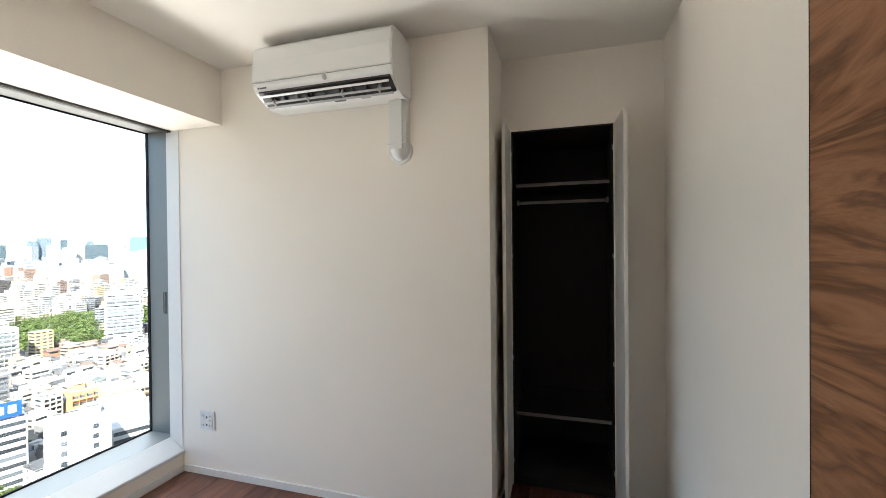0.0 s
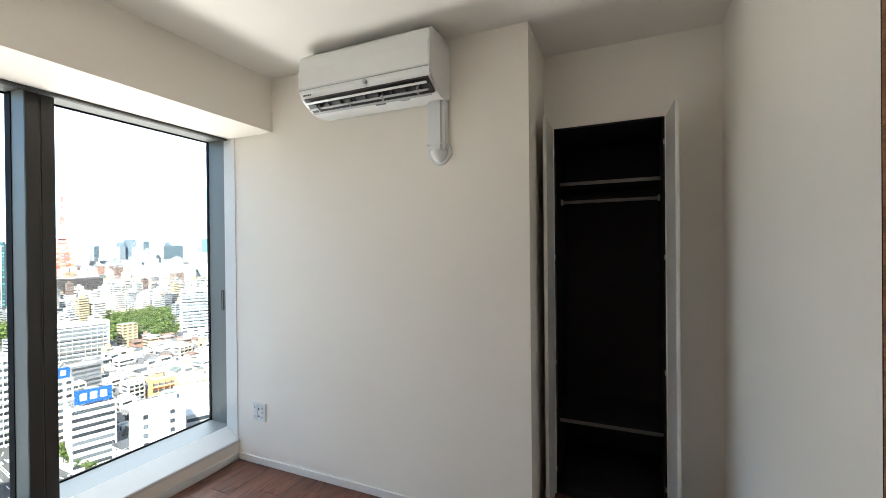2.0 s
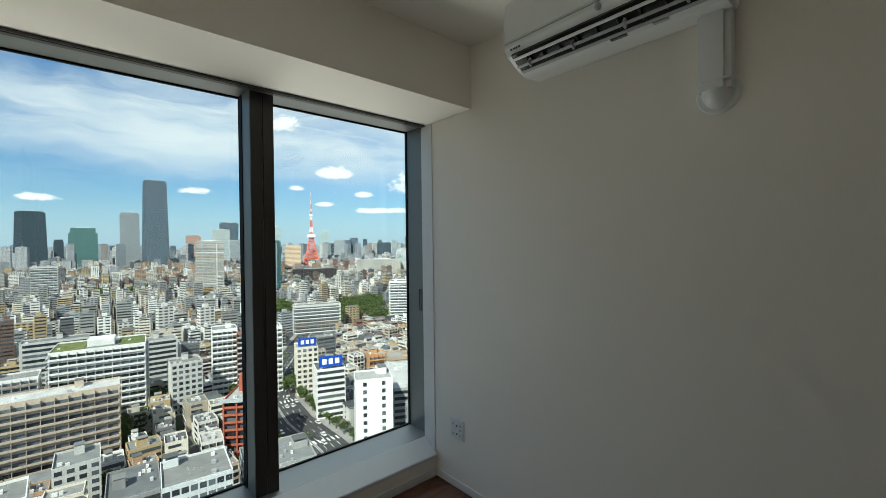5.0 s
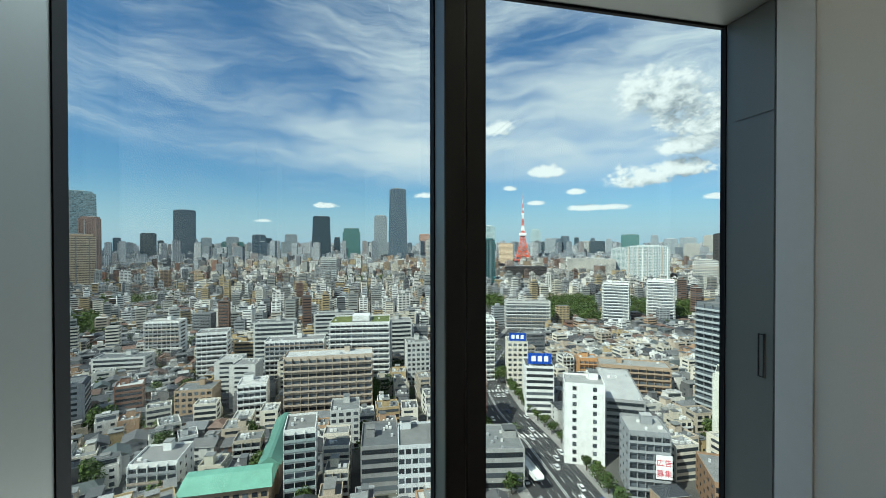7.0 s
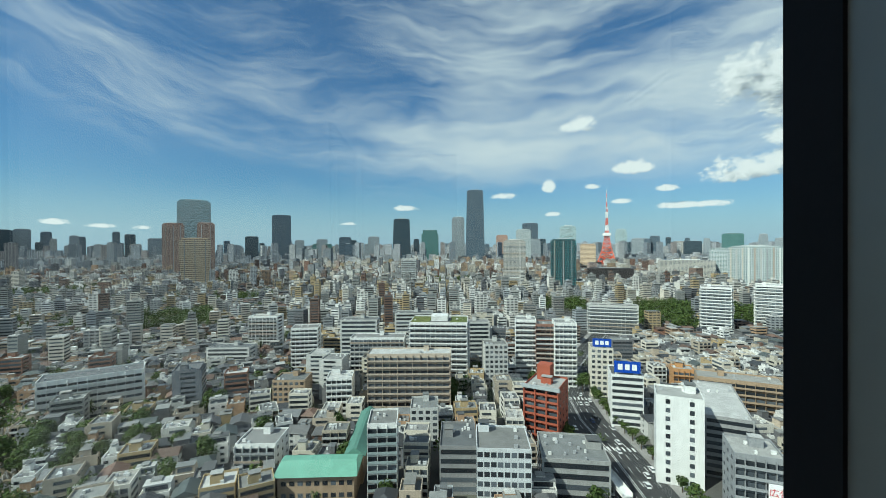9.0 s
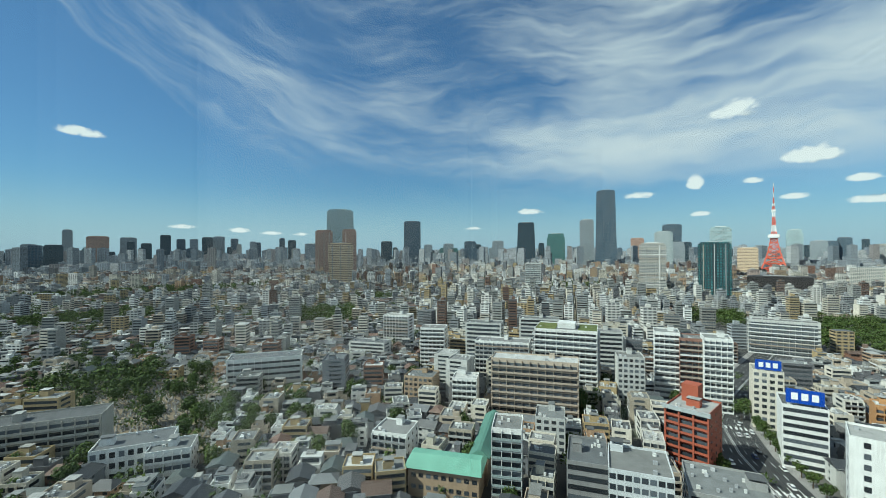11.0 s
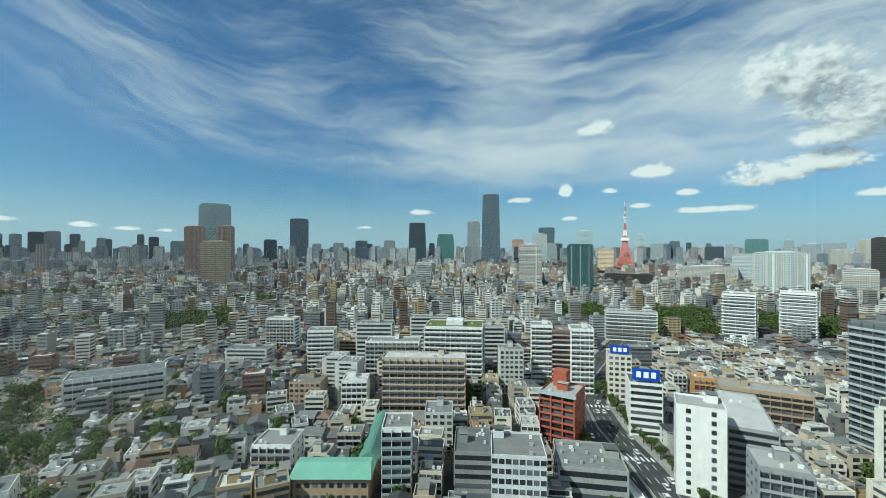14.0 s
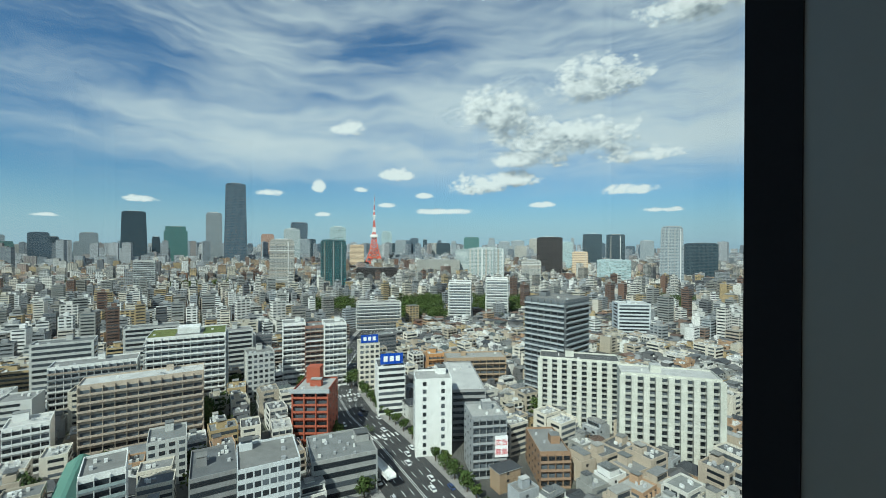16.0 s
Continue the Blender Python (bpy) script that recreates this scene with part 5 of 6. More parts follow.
for u0 in (180, 238):
    spots_ = along(AVENUE, 1.0, 0)
    u, v, ang = min(spots_, key=lambda q: abs(q[0] - u0))
    for i in range(12):
        o = -11 + i * 2.0
        lay("zebra_bar", zebra, u, v + o, ang, 0.1, road)

# white footbridge curving along the avenue
BRIDGE = ((169, 10), (169, 24), (167, 32), (161, 37.5), (150, 40.5), (138, 42.5))
bridge = thing("footbridge", "white pedestrian bridge curving beside the avenue", "bridge")
for nm_, w0, w1, z0, z1 in (("deck", -1.6, 1.6, 5.4, 5.9), ("parapet", -1.75, -1.6, 5.3, 7.0), ("parapet", 1.6, 1.75, 5.3, 7.0)):
    ob = ribbon(nm_, BRIDGE, w0, w1, z0, z1, K["white_coat"], "white painted bridge side", "bridge")
    for tag in ("category", "kind", "label"):
        del ob[tag]
    ob.parent = bridge
for u, v, ang in along(BRIDGE, 11.0, 0):
    pv = street(u, v)
    part("pillar", boxes((pv.x - 0.45, pv.x + 0.45, pv.y - 0.45, pv.y + 0.45, GROUND, GROUND + 5.4), bevel=0.1), K["stone_coat"], bridge)

# cars
car_protos = []
for tone, lab in (((0.75, 0.75, 0.74), "white"), ((0.04, 0.04, 0.045), "black"), ((0.42, 0.43, 0.45), "silver"), ((0.06, 0.09, 0.20), "blue")):
    key = "car_" + lab
    K[key] = plain(key, tone, 0.25, 0.1, 2, 0.03)
    p = Plan()
    p.box("body", key, -2.2, 2.2, -0.86, 0.86, 0.3, 0.85, (0.08, 0.06))
    p.box("cabin", "glass", -1.7, 1.2, -0.78, 0.78, 0.86, 1.42, (0.45, 0.14))
    p.box("roof", key, -1.25, 0.75, -0.66, 0.66, 1.42, 1.47)
    K["tyre"] = M_GASKET
    for x in (-1.35, 1.35):
        for y in (-0.8, 0.8):
            p.repeat("wheel", "tyre", 0.62, 0.2, 0.62, x, y, 0.31)
    car_protos.append((p, lab))
first = {}
rng = random.Random(5)
for off, gap in ((-10.3, 23), (-7.2, 27), (-4.1, 31), (4.1, 24), (7.2, 21), (10.3, 34)):
    for u, v, ang in along(AVENUE, gap, off):
        u += rng.uniform(-6, 6)
        if u < 115 or u > 330 or rng.random() < 0.25:
            continue
        i = rng.choice((0, 0, 0, 1, 2, 3))
        m = Matrix.Translation(street(u, v, 0.09)) @ pose(0, 0, 0, 0, 0, 171.0 - ang + (180 if off < 0 else 0))
        if i in first:
            copy_thing(first[i], m)
        else:
            first[i] = raise_thing(car_protos[i][0], "car", "%s car driving on the avenue" % car_protos[i][1], "car", m, "cars on the avenue")


# ---- trees ----
def leaf_mat(name, tone):
    mt, gq = material(name)
    rnd = gq.put("ShaderNodeNewGeometry").outputs["Random Per Island"]
    who = gq.put("ShaderNodeObjectInfo").outputs["Random"]
    f = gq.math("MULTIPLY_ADD", rnd, 0.65, gq.math("MULTIPLY", who, 0.35))
    finish(gq, gq.ramp(f, (0.0, tuple(v * 0.5 for v in tone)), (0.6, tone), (1.0, (tone[0] * 1.6, tone[1] * 1.35, tone[2] * 1.1))), 0.75, spec=0.1)
    return mt


K["leaf"] = leaf_mat("foliage", (0.055, 0.085, 0.026))
K["bark"] = plain("bark", (0.09, 0.065, 0.045), 0.9, 0, 6, 0.4)


def leaf_cloud(rng, r, h, base, n, size):
    """n leaf clusters, as bent-off quads of some size, in several uneven lobes over a trunk."""
    lobes = [(rng.uniform(-0.45, 0.45) * r, rng.uniform(-0.45, 0.45) * r, base + h * rng.uniform(0.25, 0.8), r * rng.uniform(0.4, 0.68)) for _ in range(8)]
    out = []
    for _ in range(n):
        x, y, z, q = lobes[int(rng.random() * 8)]
        v = Vector((rng.gauss(0, 1), rng.gauss(0, 1), rng.gauss(0, 1))).normalized()
        c = Vector((x, y, z)) + Vector((v.x, v.y, v.z * 0.8)) * q * (0.72 + 0.34 * rng.random())
        nrm = (v + Vector((rng.gauss(0, 0.5), rng.gauss(0, 0.5), rng.gauss(0, 0.5) + 0.3))).normalized()
        a = nrm.orthogonal().normalized()
        b = nrm.cross(a)
        t = rng.random() * 6.28
        a, b = a * math.cos(t) + b * math.sin(t), b * math.cos(t) - a * math.sin(t)
        s = size * rng.uniform(0.6, 1.3)
        out.append((c + a * s, c + b * s * 0.7, c - a * s + nrm * s * 0.25, c - b * s * 0.7))
    return np.array(out).reshape(-1, 3), np.arange(4 * n).reshape(-1, 4)


def tree_proto(seed, r, h, n, size):
    rng = random.Random(seed)
    bm = bmesh.new()
    pts = [Vector((0, 0, 0)), Vector((rng.uniform(-.2, .2), rng.uniform(-.2, .2), h * 0.45)), Vector((rng.uniform(-.5, .5), rng.uniform(-.5, .5), h * 0.8))]
    for a, b, r0, r1 in ((pts[0], pts[1], 0.28, 0.18), (pts[1], pts[2], 0.18, 0.06)):
        ret = bmesh.ops.create_cone(bm, segments=6, radius1=r0, radius2=r1, depth=(b - a).length)
        bmesh.ops.transform(bm, verts=ret["verts"], matrix=Matrix.Translation((a + b) / 2) @ (b - a).to_track_quat("Z", "Y").to_matrix().to_4x4())
    for i in range(4):
        t = i * 1.6 + rng.random()
        b = pts[1] + Vector((math.cos(t) * r * 0.6, math.sin(t) * r * 0.6, h * 0.22))
        ret = bmesh.ops.create_cone(bm, segments=5, radius1=0.12, radius2=0.03, depth=(b - pts[1]).length)
        bmesh.ops.transform(bm, verts=ret["verts"], matrix=Matrix.Translation((pts[1] + b) / 2) @ (b - pts[1]).to_track_quat("Z", "Y").to_matrix().to_4x4())
    lv, lq = leaf_cloud(rng, r, h * 0.75, h * 0.25, n, size)
    top = thing("tree", "leafy green street tree", "tree", group="city trees")
    part("trunk", bm, K["bark"], top)
    cr = new("crown", quad_mesh("crown", lv, lq, [K["leaf"]]))
    cr.parent = top
    return top


TREES = [tree_proto(11, 2.6, 7.5, 420, 0.42), tree_proto(12, 3.6, 9.5, 560, 0.5), tree_proto(13, 5.2, 13.0, 760, 0.62)]
used_ = set()


def plant(i, at, scale=1.0):
    m = Matrix.Translation(at) @ pose(0, 0, 0, 0, 0, rng.random() * 360)
    if i not in used_:
        used_.add(i)
        TREES[i].matrix_world = m
        return
    copy_thing(TREES[i], m)


for off in (-14, 14.3):
    for u, v, ang in along(AVENUE, 7.5, off):
        if 105 < u < 330 and rng.random() < (0.9 if off > 0 else 0.45):
            plant(rng.choice((0, 0, 1)), street(u + rng.uniform(-1, 1), v, 0.24))


def at_az(az, r, z=0.0):
    a = radians(az)
    return Vector((EYE.x - math.sin(a) * r * S, EYE.y + math.cos(a) * r * S, GROUND + z))


KEEP = []       # open ground: azimuths and ranges
wood_v, wood_q = [], []


def grove(az0, az1, r0, r1, n, tall=1.0, things=0, keep=True):
    """A stand of trees between two directions and two ranges; the first few are trees of their own, the rest far woods."""
    if keep:
        KEEP.append((az0, az1, r0, r1))
    for k in range(n):
        a, r = rng.uniform(az0, az1), math.sqrt(rng.uniform(r0 * r0, r1 * r1))
        spot_ = at_az(a, r)
        if any((spot_.x - x_) ** 2 + (spot_.y - y_) ** 2 < (q_ * 0.8) ** 2 for x_, y_, q_ in TAKEN):
            continue
        if k < things:
            plant(rng.choice((1, 2, 2)), at_az(a, r))
        else:
            s = rng.uniform(3.2, 6.2) * tall
            lv, lq = leaf_cloud(rng, s, s * 1.7, s * 0.5, 52 if r < 900 else 26, s * (0.17 if r < 900 else 0.28))
            wood_q.append(lq)
            wood_v.append(lv + np.array(at_az(a, r)))


KEEP.append((133.5, 146.5, 200, 335))
grove(134, 147, 195, 340, 34, 1.0, 18, keep=False)
grove(139, 150, 300, 365, 120, 1.15, 0)
grove(128, 136, 215, 300, 50, 1.0, 0, keep=False)
grove(139, 154, 365, 430, 80, 1.0, 40, keep=False)
grove(124, 134, 205, 250, 26, 0.9, 26, keep=False)
grove(147, 154, 150, 200, 14, 1.0, 14, keep=False)
grove(84.5, 88.5, 218, 238, 12, 0.9, 12)
grove(38, 45.5, 205, 216, 18, 0.9, 18, keep=False)
grove(56.5, 63.5, 470, 660, 260, 1.3)
grove(46, 53.3, 540, 660, 200, 1.3)
grove(69, 74, 540, 640, 120, 1.3)
grove(117, 124.5, 500, 620, 170, 1.2)
grove(110, 117, 720, 800, 80, 1.2)
grove(83, 91, 930, 1050, 110, 1.2)
grove(25, 34, 640, 760, 120, 1.3)
grove(140, 154, 640, 740, 160, 1.2)
grove(128, 153, 980, 1120, 260, 1.4)
grove(98, 110, 1150, 1230, 90, 1.3)
grove(108, 152, 130, 330, 190, 0.9, 50, keep=False)
grove(66, 108, 130, 330, 90, 0.75, 20, keep=False)
grove(100, 153, 330, 900, 1100, 0.9, keep=False)
grove(128, 153, 560, 700, 170, 1.1, keep=False)
grove(132, 153, 760, 900, 170, 1.2, keep=False)
grove(100, 153, 1000, 1900, 900, 1.3, keep=False)
grove(40, 100, 900, 1900, 500, 1.3, keep=False)
grove(30, 104, 470, 900, 160, 0.9, keep=False)

# graveyard: many small stones on bare earth
K["earth"] = picked("earth", ((0.20, 0.16, 0.12), (0.21, 0.17, 0.12)), 0.95, streaks=False, stain=0.35, scale=0.3)
K["stone"] = picked("grave_stone", ((0.32, 0.32, 0.32), (0.22, 0.22, 0.22), (0.42, 0.41, 0.40), (0.28, 0.27, 0.25)), 0.6, True, streaks=False)
bm = bmesh.new()
ring = [at_az(a, 335, 0.06) for a in (133.5, 138, 142, 146.5)] + [at_az(a, 195, 0.06) for a in (146.5, 142, 138, 133.5)]
low = [bm.verts.new(v - Vector((0, 0, 0.5))) for v in ring]
bm.faces.new([bm.verts.new(v) for v in ring])
bm.verts.ensure_lookup_table()
for i in range(8):
    j = (i + 1) % 8
    bm.faces.new((low[i], low[j], bm.verts[8 + j], bm.verts[8 + i]))
structure("graveyard_ground", bm, K["earth"], "bare brown earth of the graveyard", "ground")
gs = Plan()
for _ in range(1500):
    a, r = rng.uniform(134, 146), math.sqrt(rng.uniform(200 ** 2, 330 ** 2))
    q = at_az(a, r, 0.05)
    s = rng.uniform(0.35, 0.6)
    gs.box("g", "stone", q.x - s, q.x + s, q.y - s, q.y + s, q.z, q.z + 0.4)
    gs.box("g", "stone", q.x - s * 0.5, q.x + s * 0.5, q.y - s * 0.5, q.y + s * 0.5, q.z + 0.4, q.z + rng.uniform(1.2, 2.0))
for _, gv, gq_ in gs.joined():
    tagged(new("gravestones", quad_mesh("gravestones", gv, gq_, [K["stone"]])), "crowded grey gravestones between trees", "gravestone", kind="stuff")

# playing field
KEEP.append((64.5, 73, 470, 540))
p = Plan()
p.box("turf", "lawn", -28, 28, -16, 16, -0.3, 0.1)
raise_thing(p, "playing_field", "dry green playing field among the houses", "field", spot(68.5, 500, 0, 76))
KEEP.append((33, 39, 300, 360))
p = Plan()
K["court"] = picked("court", ((0.10, 0.20, 0.10), (0.11, 0.21, 0.11)), 0.9, streaks=False)
p.box("turf", "court", -16, 16, -20, 20, -0.3, 0.1)
raise_thing(p, "sports_court", "green sports court behind the tower", "field", spot(36, 330, 0, 50))


# ---- the many other buildings ----
def free(x, y, r):
    for tx, ty, tr in TAKEN:
        if (x - tx) ** 2 + (y - ty) ** 2 < (r + tr) ** 2:
            return False
    dx, dy = x - EYE.x, y - EYE.y
    dx, dy = dx / S, dy / S
    rr, aa = math.hypot(dx, dy), math.degrees(math.atan2(-dx, dy))
    for a0, a1, r0, r1 in KEEP:
        if a0 < aa < a1 and r0 < rr < r1:
            return False
    if rr < 460:
        u, v = dx * FWD.x + dy * FWD.y, dx * SIDE.x + dy * SIDE.y
        for (u0, v0), (u1, v1) in zip(AVENUE, AVENUE[1:]):
            if u0 - 8 <= u <= u1 + 8:
                vm = v0 + (v1 - v0) * min(max((u - u0) / (u1 - u0), 0), 1)
                if abs(v - vm) < 17.5 + r * 0.8:
                    return False
    return True


def lots(r0, r1, lot, seed, street_every=4, gap=5.0):
    """Building plots on a street grid within two ranges: x, y, azimuth, range."""
    rg = random.Random(seed)
    n = int(r1 / lot) + 2
    ca, sa = math.cos(radians(88)), math.sin(radians(88))
    for i in range(0, n):
        for j in range(-n, n + 1):
            u = i * lot + (i // street_every) * gap + rg.uniform(-0.12, 0.12) * lot
            v = j * lot + ((j + 3) // 6) * gap + rg.uniform(-0.12, 0.12) * lot
            x, y = EYE.x - sa * u + ca * v, EYE.y + ca * u + sa * v
            rr, aa = math.hypot(u, v), 88 - math.degrees(math.atan2(v, u))
            if r0 <= rr < r1 and 14 < aa < 166:
                yield x, y, aa, rr, rg


near = [house(100 + i) for i in range(22)]
near_full = [house(100 + i, 5) for i in range(22)]
lowr = [flats(200 + i, n=(3, 3, 4, 4, 5)[i % 5], w=8 + (i * 37 % 5), d=8.5 + (i * 13 % 4), rows=True) for i in range(12)]
lowr_full = [flats(200 + i, n=(3, 3, 4, 4, 5)[i % 5], w=8 + (i * 37 % 5), d=8.5 + (i * 13 % 4), rows=True, kit=7) for i in range(12)]
midr = [flats(300 + i, n=(6, 7, 8, 9)[i % 4], w=12 + (i * 29 % 6), d=11 + (i * 17 % 4), bay=4.2, rows=True) for i in range(8)]
GRP = {0: ("house", "small city house with pitched or flat roof", "house"), 1: ("low_flats", "low block of flats in pale render", "building"), 2: ("flats", "mid-rise block of flats in pale render", "building")}
placed = []
for x, y, aa, rr, rg in lots(112 * S, 400 * S, 11.3, 41, 5, 3.4):
    t = rg.random()
    high = 0.0 if aa < 64 else 0.13 if aa < 104 else 0.03
    kind_ = 2 if t < high and rr > 275 else 1 if rr > 160 and t < (0.46 if aa < 104 else 0.24) else 0
    k = rg.randrange((22, 12, 8)[kind_])
    p, w, d = (near, lowr, midr)[kind_][k]
    turn = rg.choice((0, 0, 0, 90, -90)) + rg.uniform(-5, 5) + (0 if aa < 108 else 24)
    if free(x, y, max(w, d) * 0.43):
        if kind_ == 2:
            TAKEN.append((x, y, max(w, d) * 0.45))
        placed.append((rr, kind_, k, pose(x, y, GROUND, 0, 0, 88 + turn)))
placed.sort(key=lambda q: q[0])
first, stuff_near = {}, {}
for i, (rr, kind_, k, m) in enumerate(placed):
    p = (near, lowr, midr)[kind_][k][0]
    if i < 140:
        if (kind_, k) in first:
            copy_thing(first[kind_, k], m)
        else:
            first[kind_, k] = raise_thing(p, *GRP[kind_], m, "buildings of the quarter")
    else:
        stuff_near.setdefault((kind_, k), []).append(m)


def spread(name, label, sets):
    """Join many placed plans into one object."""
    vs, qs, sl, mats, base = [], [], [], [], 0
    for p, ms in sets:
        A = np.array([[list(r) for r in m] for m in ms])
        for mat, v, q in p.joined():
            key = mat + "_far" if mat + "_far" in K else mat
            if key not in mats:
                mats.append(key)
            w = np.einsum("nij,vj->nvi", A[:, :3, :3], v) + A[:, None, :3, 3]
            vs.append(w.reshape(-1, 3))
            qs.append((q[None] + base + (np.arange(len(ms)) * len(v))[:, None, None]).reshape(-1, 4))
            sl.append(np.full(len(ms) * len(q), mats.index(key)))
            base += len(ms) * len(v)
    me = quad_mesh(name, np.concatenate(vs), np.concatenate(qs), [K[k] for k in mats], np.concatenate(sl))
    return tagged(new(name, me), label, "buildings", kind="stuff")


spread("quarter_buildings", "crowded pale low houses and flats", [((near_full, lowr_full, midr)[a][b][0], ms) for (a, b), ms in stuff_near.items()])


def plain_block(seed, lo, hi, w0, w1, bands=True, wall=None):
    """A simpler block for the distance: body, bands of windows, roof and roof house."""
    rg = random.Random(seed)
    p = Plan()
    wall = wall or facade(rg)
    w, d, h = rg.uniform(w0, w1), rg.uniform(w0, w1) * 0.8, rg.uniform(lo, hi)
    p.box("wall", wall, -w / 2, w / 2, -d / 2, d / 2, 0, h)
    p.box("roof", "roof", -w / 2 + 0.3, w / 2 - 0.3, -d / 2 + 0.3, d / 2 - 0.3, h, h + 0.3)
    if rg.random() < 0.7:
        p.box("stair_head", wall, -w * 0.2, w * 0.15, -d * 0.1, d * 0.3, h + 0.3, h + 3.2)
    if bands:
        n = max(2, round(h / 3.0))
        st = h / n
        full = rg.random() < 0.62
        for k in range(n):
            if full:
                p.box("bands", "glass", -w * 0.47, w * 0.47, -d / 2 - 0.06, -d / 2 + 0.1, st * (k + 0.38), st * (k + 0.84))
            else:
                nb = max(2, int(w / 4))
                for i in range(nb):
                    xc = -w / 2 + (i + 0.5) * w / nb
                    p.box("bands", "glass", xc - w / nb * 0.32, xc + w / nb * 0.32, -d / 2 - 0.06, -d / 2 + 0.1, st * (k + 0.38), st * (k + 0.84))
            p.box("bands", "glass", w / 2 - 0.1, w / 2 + 0.06, -d * 0.42, d * 0.42, st * (k + 0.4), st * (k + 0.8))
            p.box("bands", "glass", -w / 2 - 0.06, -w / 2 + 0.1, -d * 0.42, d * 0.42, st * (k + 0.4), st * (k + 0.8))
    return p, w, d


def fill(name, label, r0, r1, lot, seed, kinds, chances):
    sets = {}
    for x, y, aa, rr, rg in lots(r0, r1, lot, seed):
        t = rg.random()
        g_ = 0
        for lim in chances(aa, rr):
            if t >= lim:
                g_ += 1
        if g_ >= len(kinds):
            continue
        k = rg.randrange(len(kinds[g_]))
        p, w, d = kinds[g_][k]
        if not free(x, y, max(w, d) * 0.4):
            continue
        sets.setdefault((g_, k), []).append(pose(x, y, GROUND, 0, 0, 88 + rg.choice((0, 0, 90, -90)) + rg.uniform(-9, 9) + (0 if aa < 108 else 24)))
    spread(name, label, [(kinds[a][b][0], ms) for (a, b), ms in sets.items()])


def small_house(seed):
    """A far dwelling: body, pitched roof, a window strip."""
    rg = random.Random(seed)
    p = Plan()
    w, d, h, e = rg.uniform(7, 10.5), rg.uniform(7, 11), rg.uniform(5.4, 8.2), 0.5
    p.box("wall", facade(rg), -w / 2, w / 2, -d / 2, d / 2, 0, h)
    sh = (w / 2 + e - 0.1, rg.choice((0.03, d * 0.3))) if w < d else (rg.choice((0.03, w * 0.3)), d / 2 + e - 0.1)
    p.box("roof", "tile", -w / 2 - e, w / 2 + e, -d / 2 - e, d / 2 + e, h, h + rg.uniform(1.4, 2.4), sh)
    p.box("bands", "glass", -w * 0.36, w * 0.3, -d / 2 - 0.05, -d / 2 + 0.05, h - 2.0, h - 0.8)
    p.box("bands", "glass", w / 2 - 0.05, w / 2 + 0.05, -d * 0.3, d * 0.2, h - 2.0, h - 0.8)
    return p, w, d


B_HOUSE = [small_house(480 + i) for i in range(18)]
B_LOW = [plain_block(500 + i, 6.5, 12, 8, 13) for i in range(18)]
B_MID = [plain_block(520 + i, 13, 26, 8.5, 14) for i in range(16)]
B_HI = [plain_block(540 + i, 27, 44, 9.5, 16) for i in range(12)]
fill("middle_city", "dense pale city blocks in the middle distance", 400 * S, 950 * S, 15.0, 42, [B_HOUSE, B_LOW, B_MID, B_HI],
     lambda a, r: (0.50, 0.86, 0.985, 0.995) if a > 108 else (0.50, 0.93, 0.98, 0.985) if 30 < a < 67 and r < 620 else (0.25, 0.60, 0.90, 0.99))


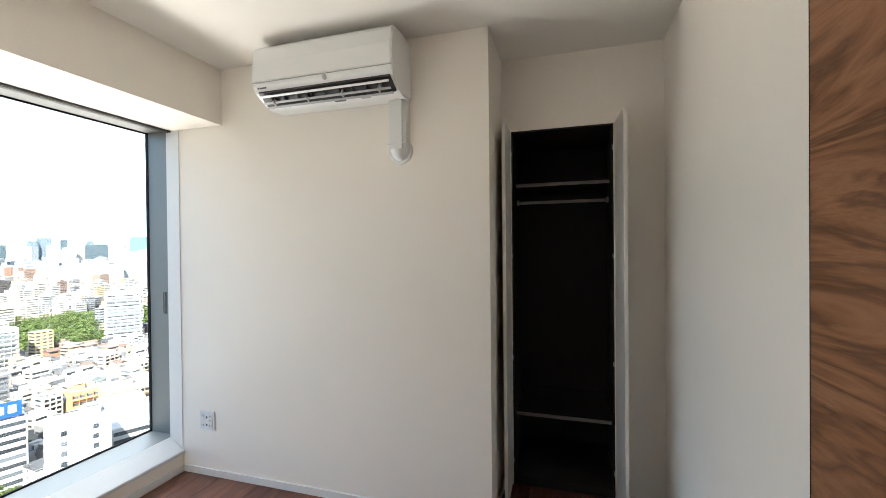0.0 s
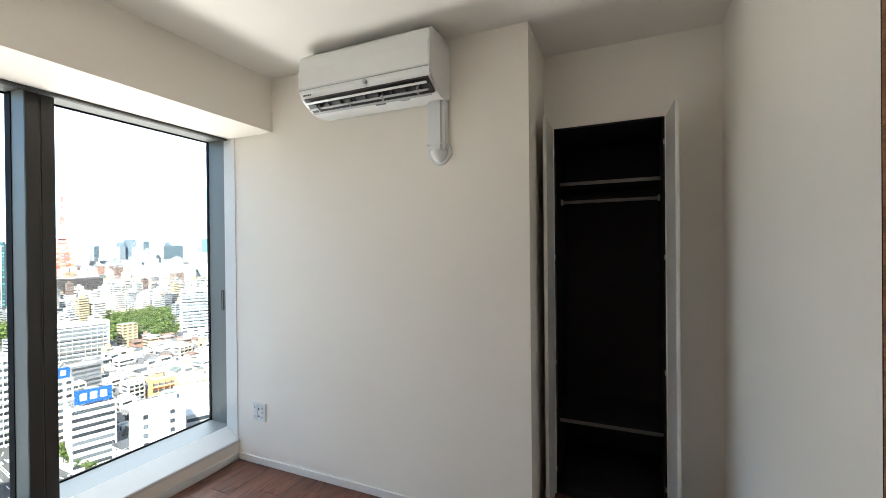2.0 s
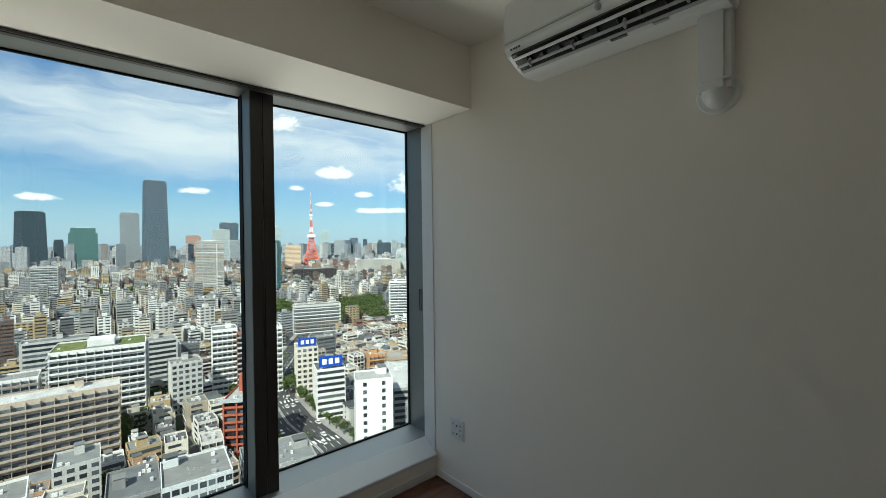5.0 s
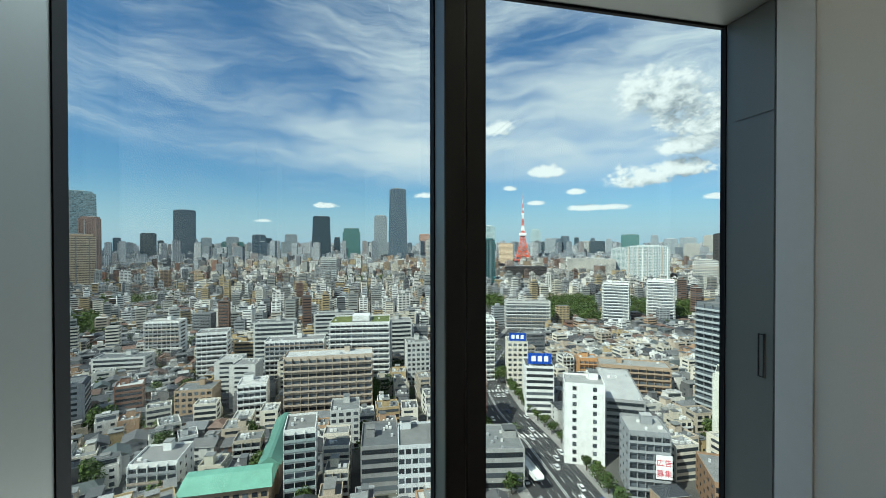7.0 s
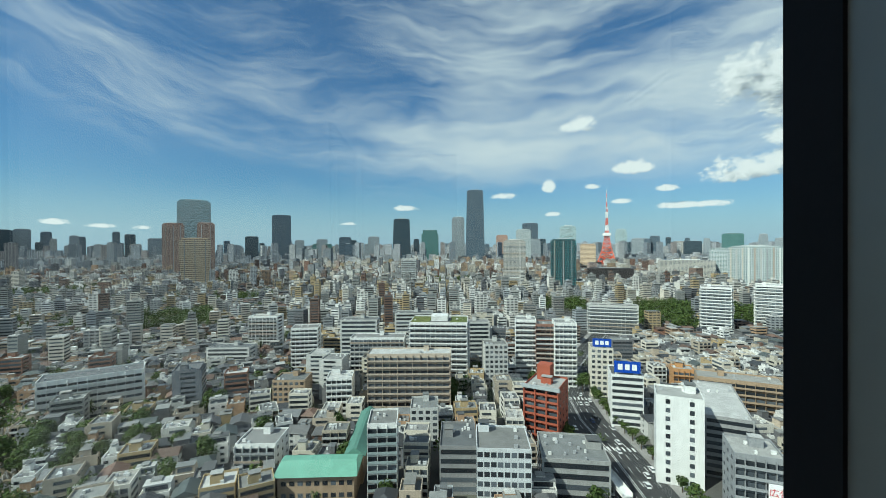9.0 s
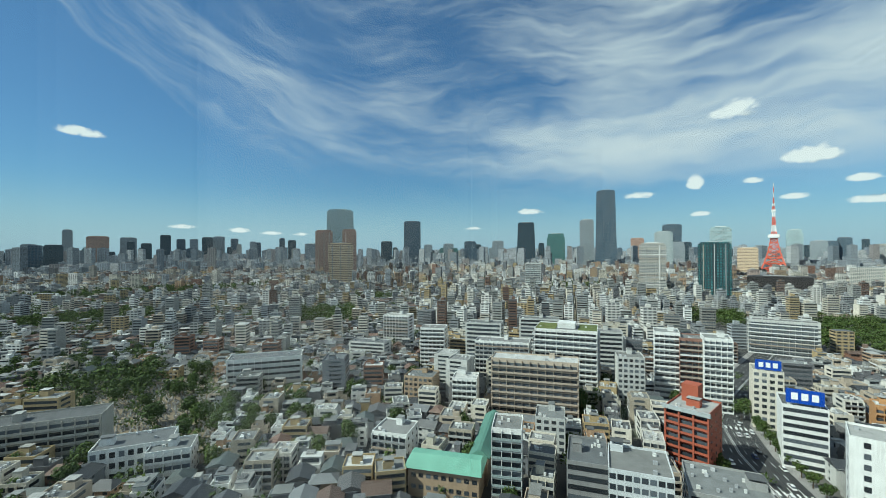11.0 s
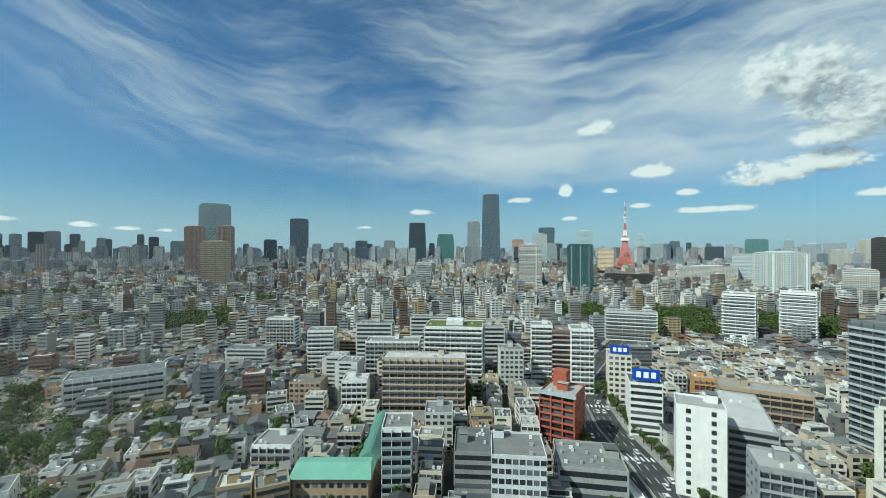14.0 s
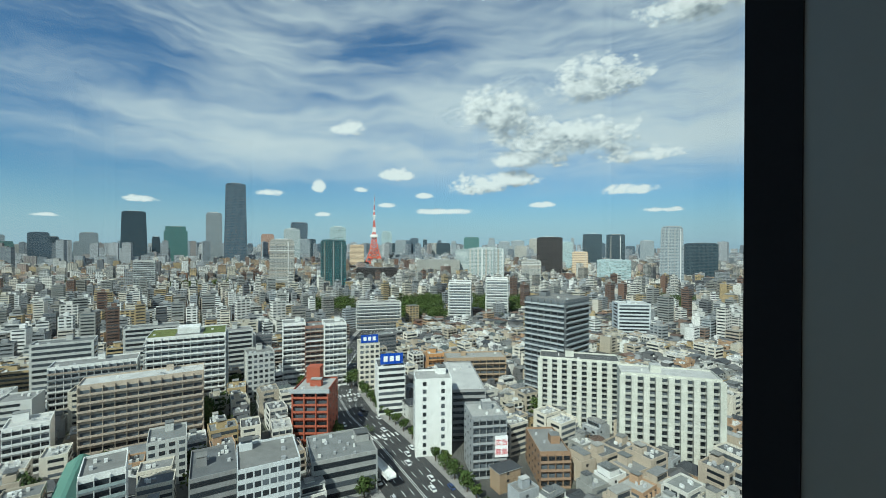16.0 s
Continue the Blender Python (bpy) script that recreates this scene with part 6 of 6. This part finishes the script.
def window_coat(name, tones):
    """Coat of a small far block, with storeys of dark windows too small to pick apart."""
    mt, gq = material(name)
    c = coords(gq)
    at = gq.put("ShaderNodeSeparateXYZ", i_0=c)
    rnd = gq.put("ShaderNodeNewGeometry").outputs["Random Per Island"]
    tone_ = gq.ramp(rnd, *[(k / len(tones), t) for k, t in enumerate(tones)], mode="CONSTANT")
    rows_ = gq.math("GREATER_THAN", gq.math("FRACT", gq.math("ADD", gq.math("DIVIDE", at.outputs[2], 3.1), rnd)), 0.55)
    cols_ = gq.math("GREATER_THAN", gq.math("FRACT", gq.math("DIVIDE", gq.math("ADD", at.outputs[0], at.outputs[1]), 3.7)), 0.28)
    up_ = gq.math("LESS_THAN", gq.math("ABSOLUTE", gq.put("ShaderNodeSeparateXYZ", i_0=gq.put("ShaderNodeNewGeometry").outputs["Normal"]).outputs[2]), 0.5)
    f = gq.math("MULTIPLY", gq.math("MULTIPLY", rows_, cols_), up_)
    finish(gq, gq.mix(f, tone_, (0.035, 0.042, 0.05, 1)), 0.7, spec=0.3)
    return mt


K["block"] = window_coat("block_coat", FACADES)
C_LOW = [plain_block(600 + i, 7, 15, 10, 18, False, "block") for i in range(12)]
C_MID = [plain_block(620 + i, 16, 32, 12, 22, False, "block") for i in range(12)]
C_HI = [plain_block(640 + i, 36, 58, 14, 24, False, "block") for i in range(8)]
fill("outer_city", "dense pale city blocks further off", 950 * S, 1900 * S, 21, 43, [C_LOW, C_MID, C_HI],
     lambda a, r: (0.78, 0.975, 0.992) if a > 108 else (0.55, 0.93, 0.99))
# air haze put into the colour: greyer, bluer tones for the farthest blocks
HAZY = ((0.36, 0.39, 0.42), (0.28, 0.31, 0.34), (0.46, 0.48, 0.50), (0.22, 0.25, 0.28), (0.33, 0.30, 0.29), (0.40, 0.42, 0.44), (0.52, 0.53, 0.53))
K["haze_block"] = window_coat("hazed_block_coat", HAZY)
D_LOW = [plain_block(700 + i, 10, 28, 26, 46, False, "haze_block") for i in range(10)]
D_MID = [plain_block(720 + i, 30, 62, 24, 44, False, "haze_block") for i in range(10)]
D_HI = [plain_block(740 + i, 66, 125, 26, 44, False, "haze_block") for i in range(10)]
fill("far_city", "mass of city blocks towards the horizon, haze in their colours", 1900 * S, 4900, 58, 44, [D_LOW, D_MID, D_HI],
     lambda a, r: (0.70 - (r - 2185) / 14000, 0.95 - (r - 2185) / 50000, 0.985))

n_, wq = 0, []
for v, q in zip(wood_v, wood_q):
    wq.append(q + n_)
    n_ += len(v)
tagged(new("woods", quad_mesh("woods", np.concatenate(wood_v), np.concatenate(wq), [K["leaf"]])), "dark green wooded parks between the houses", "trees", kind="stuff")
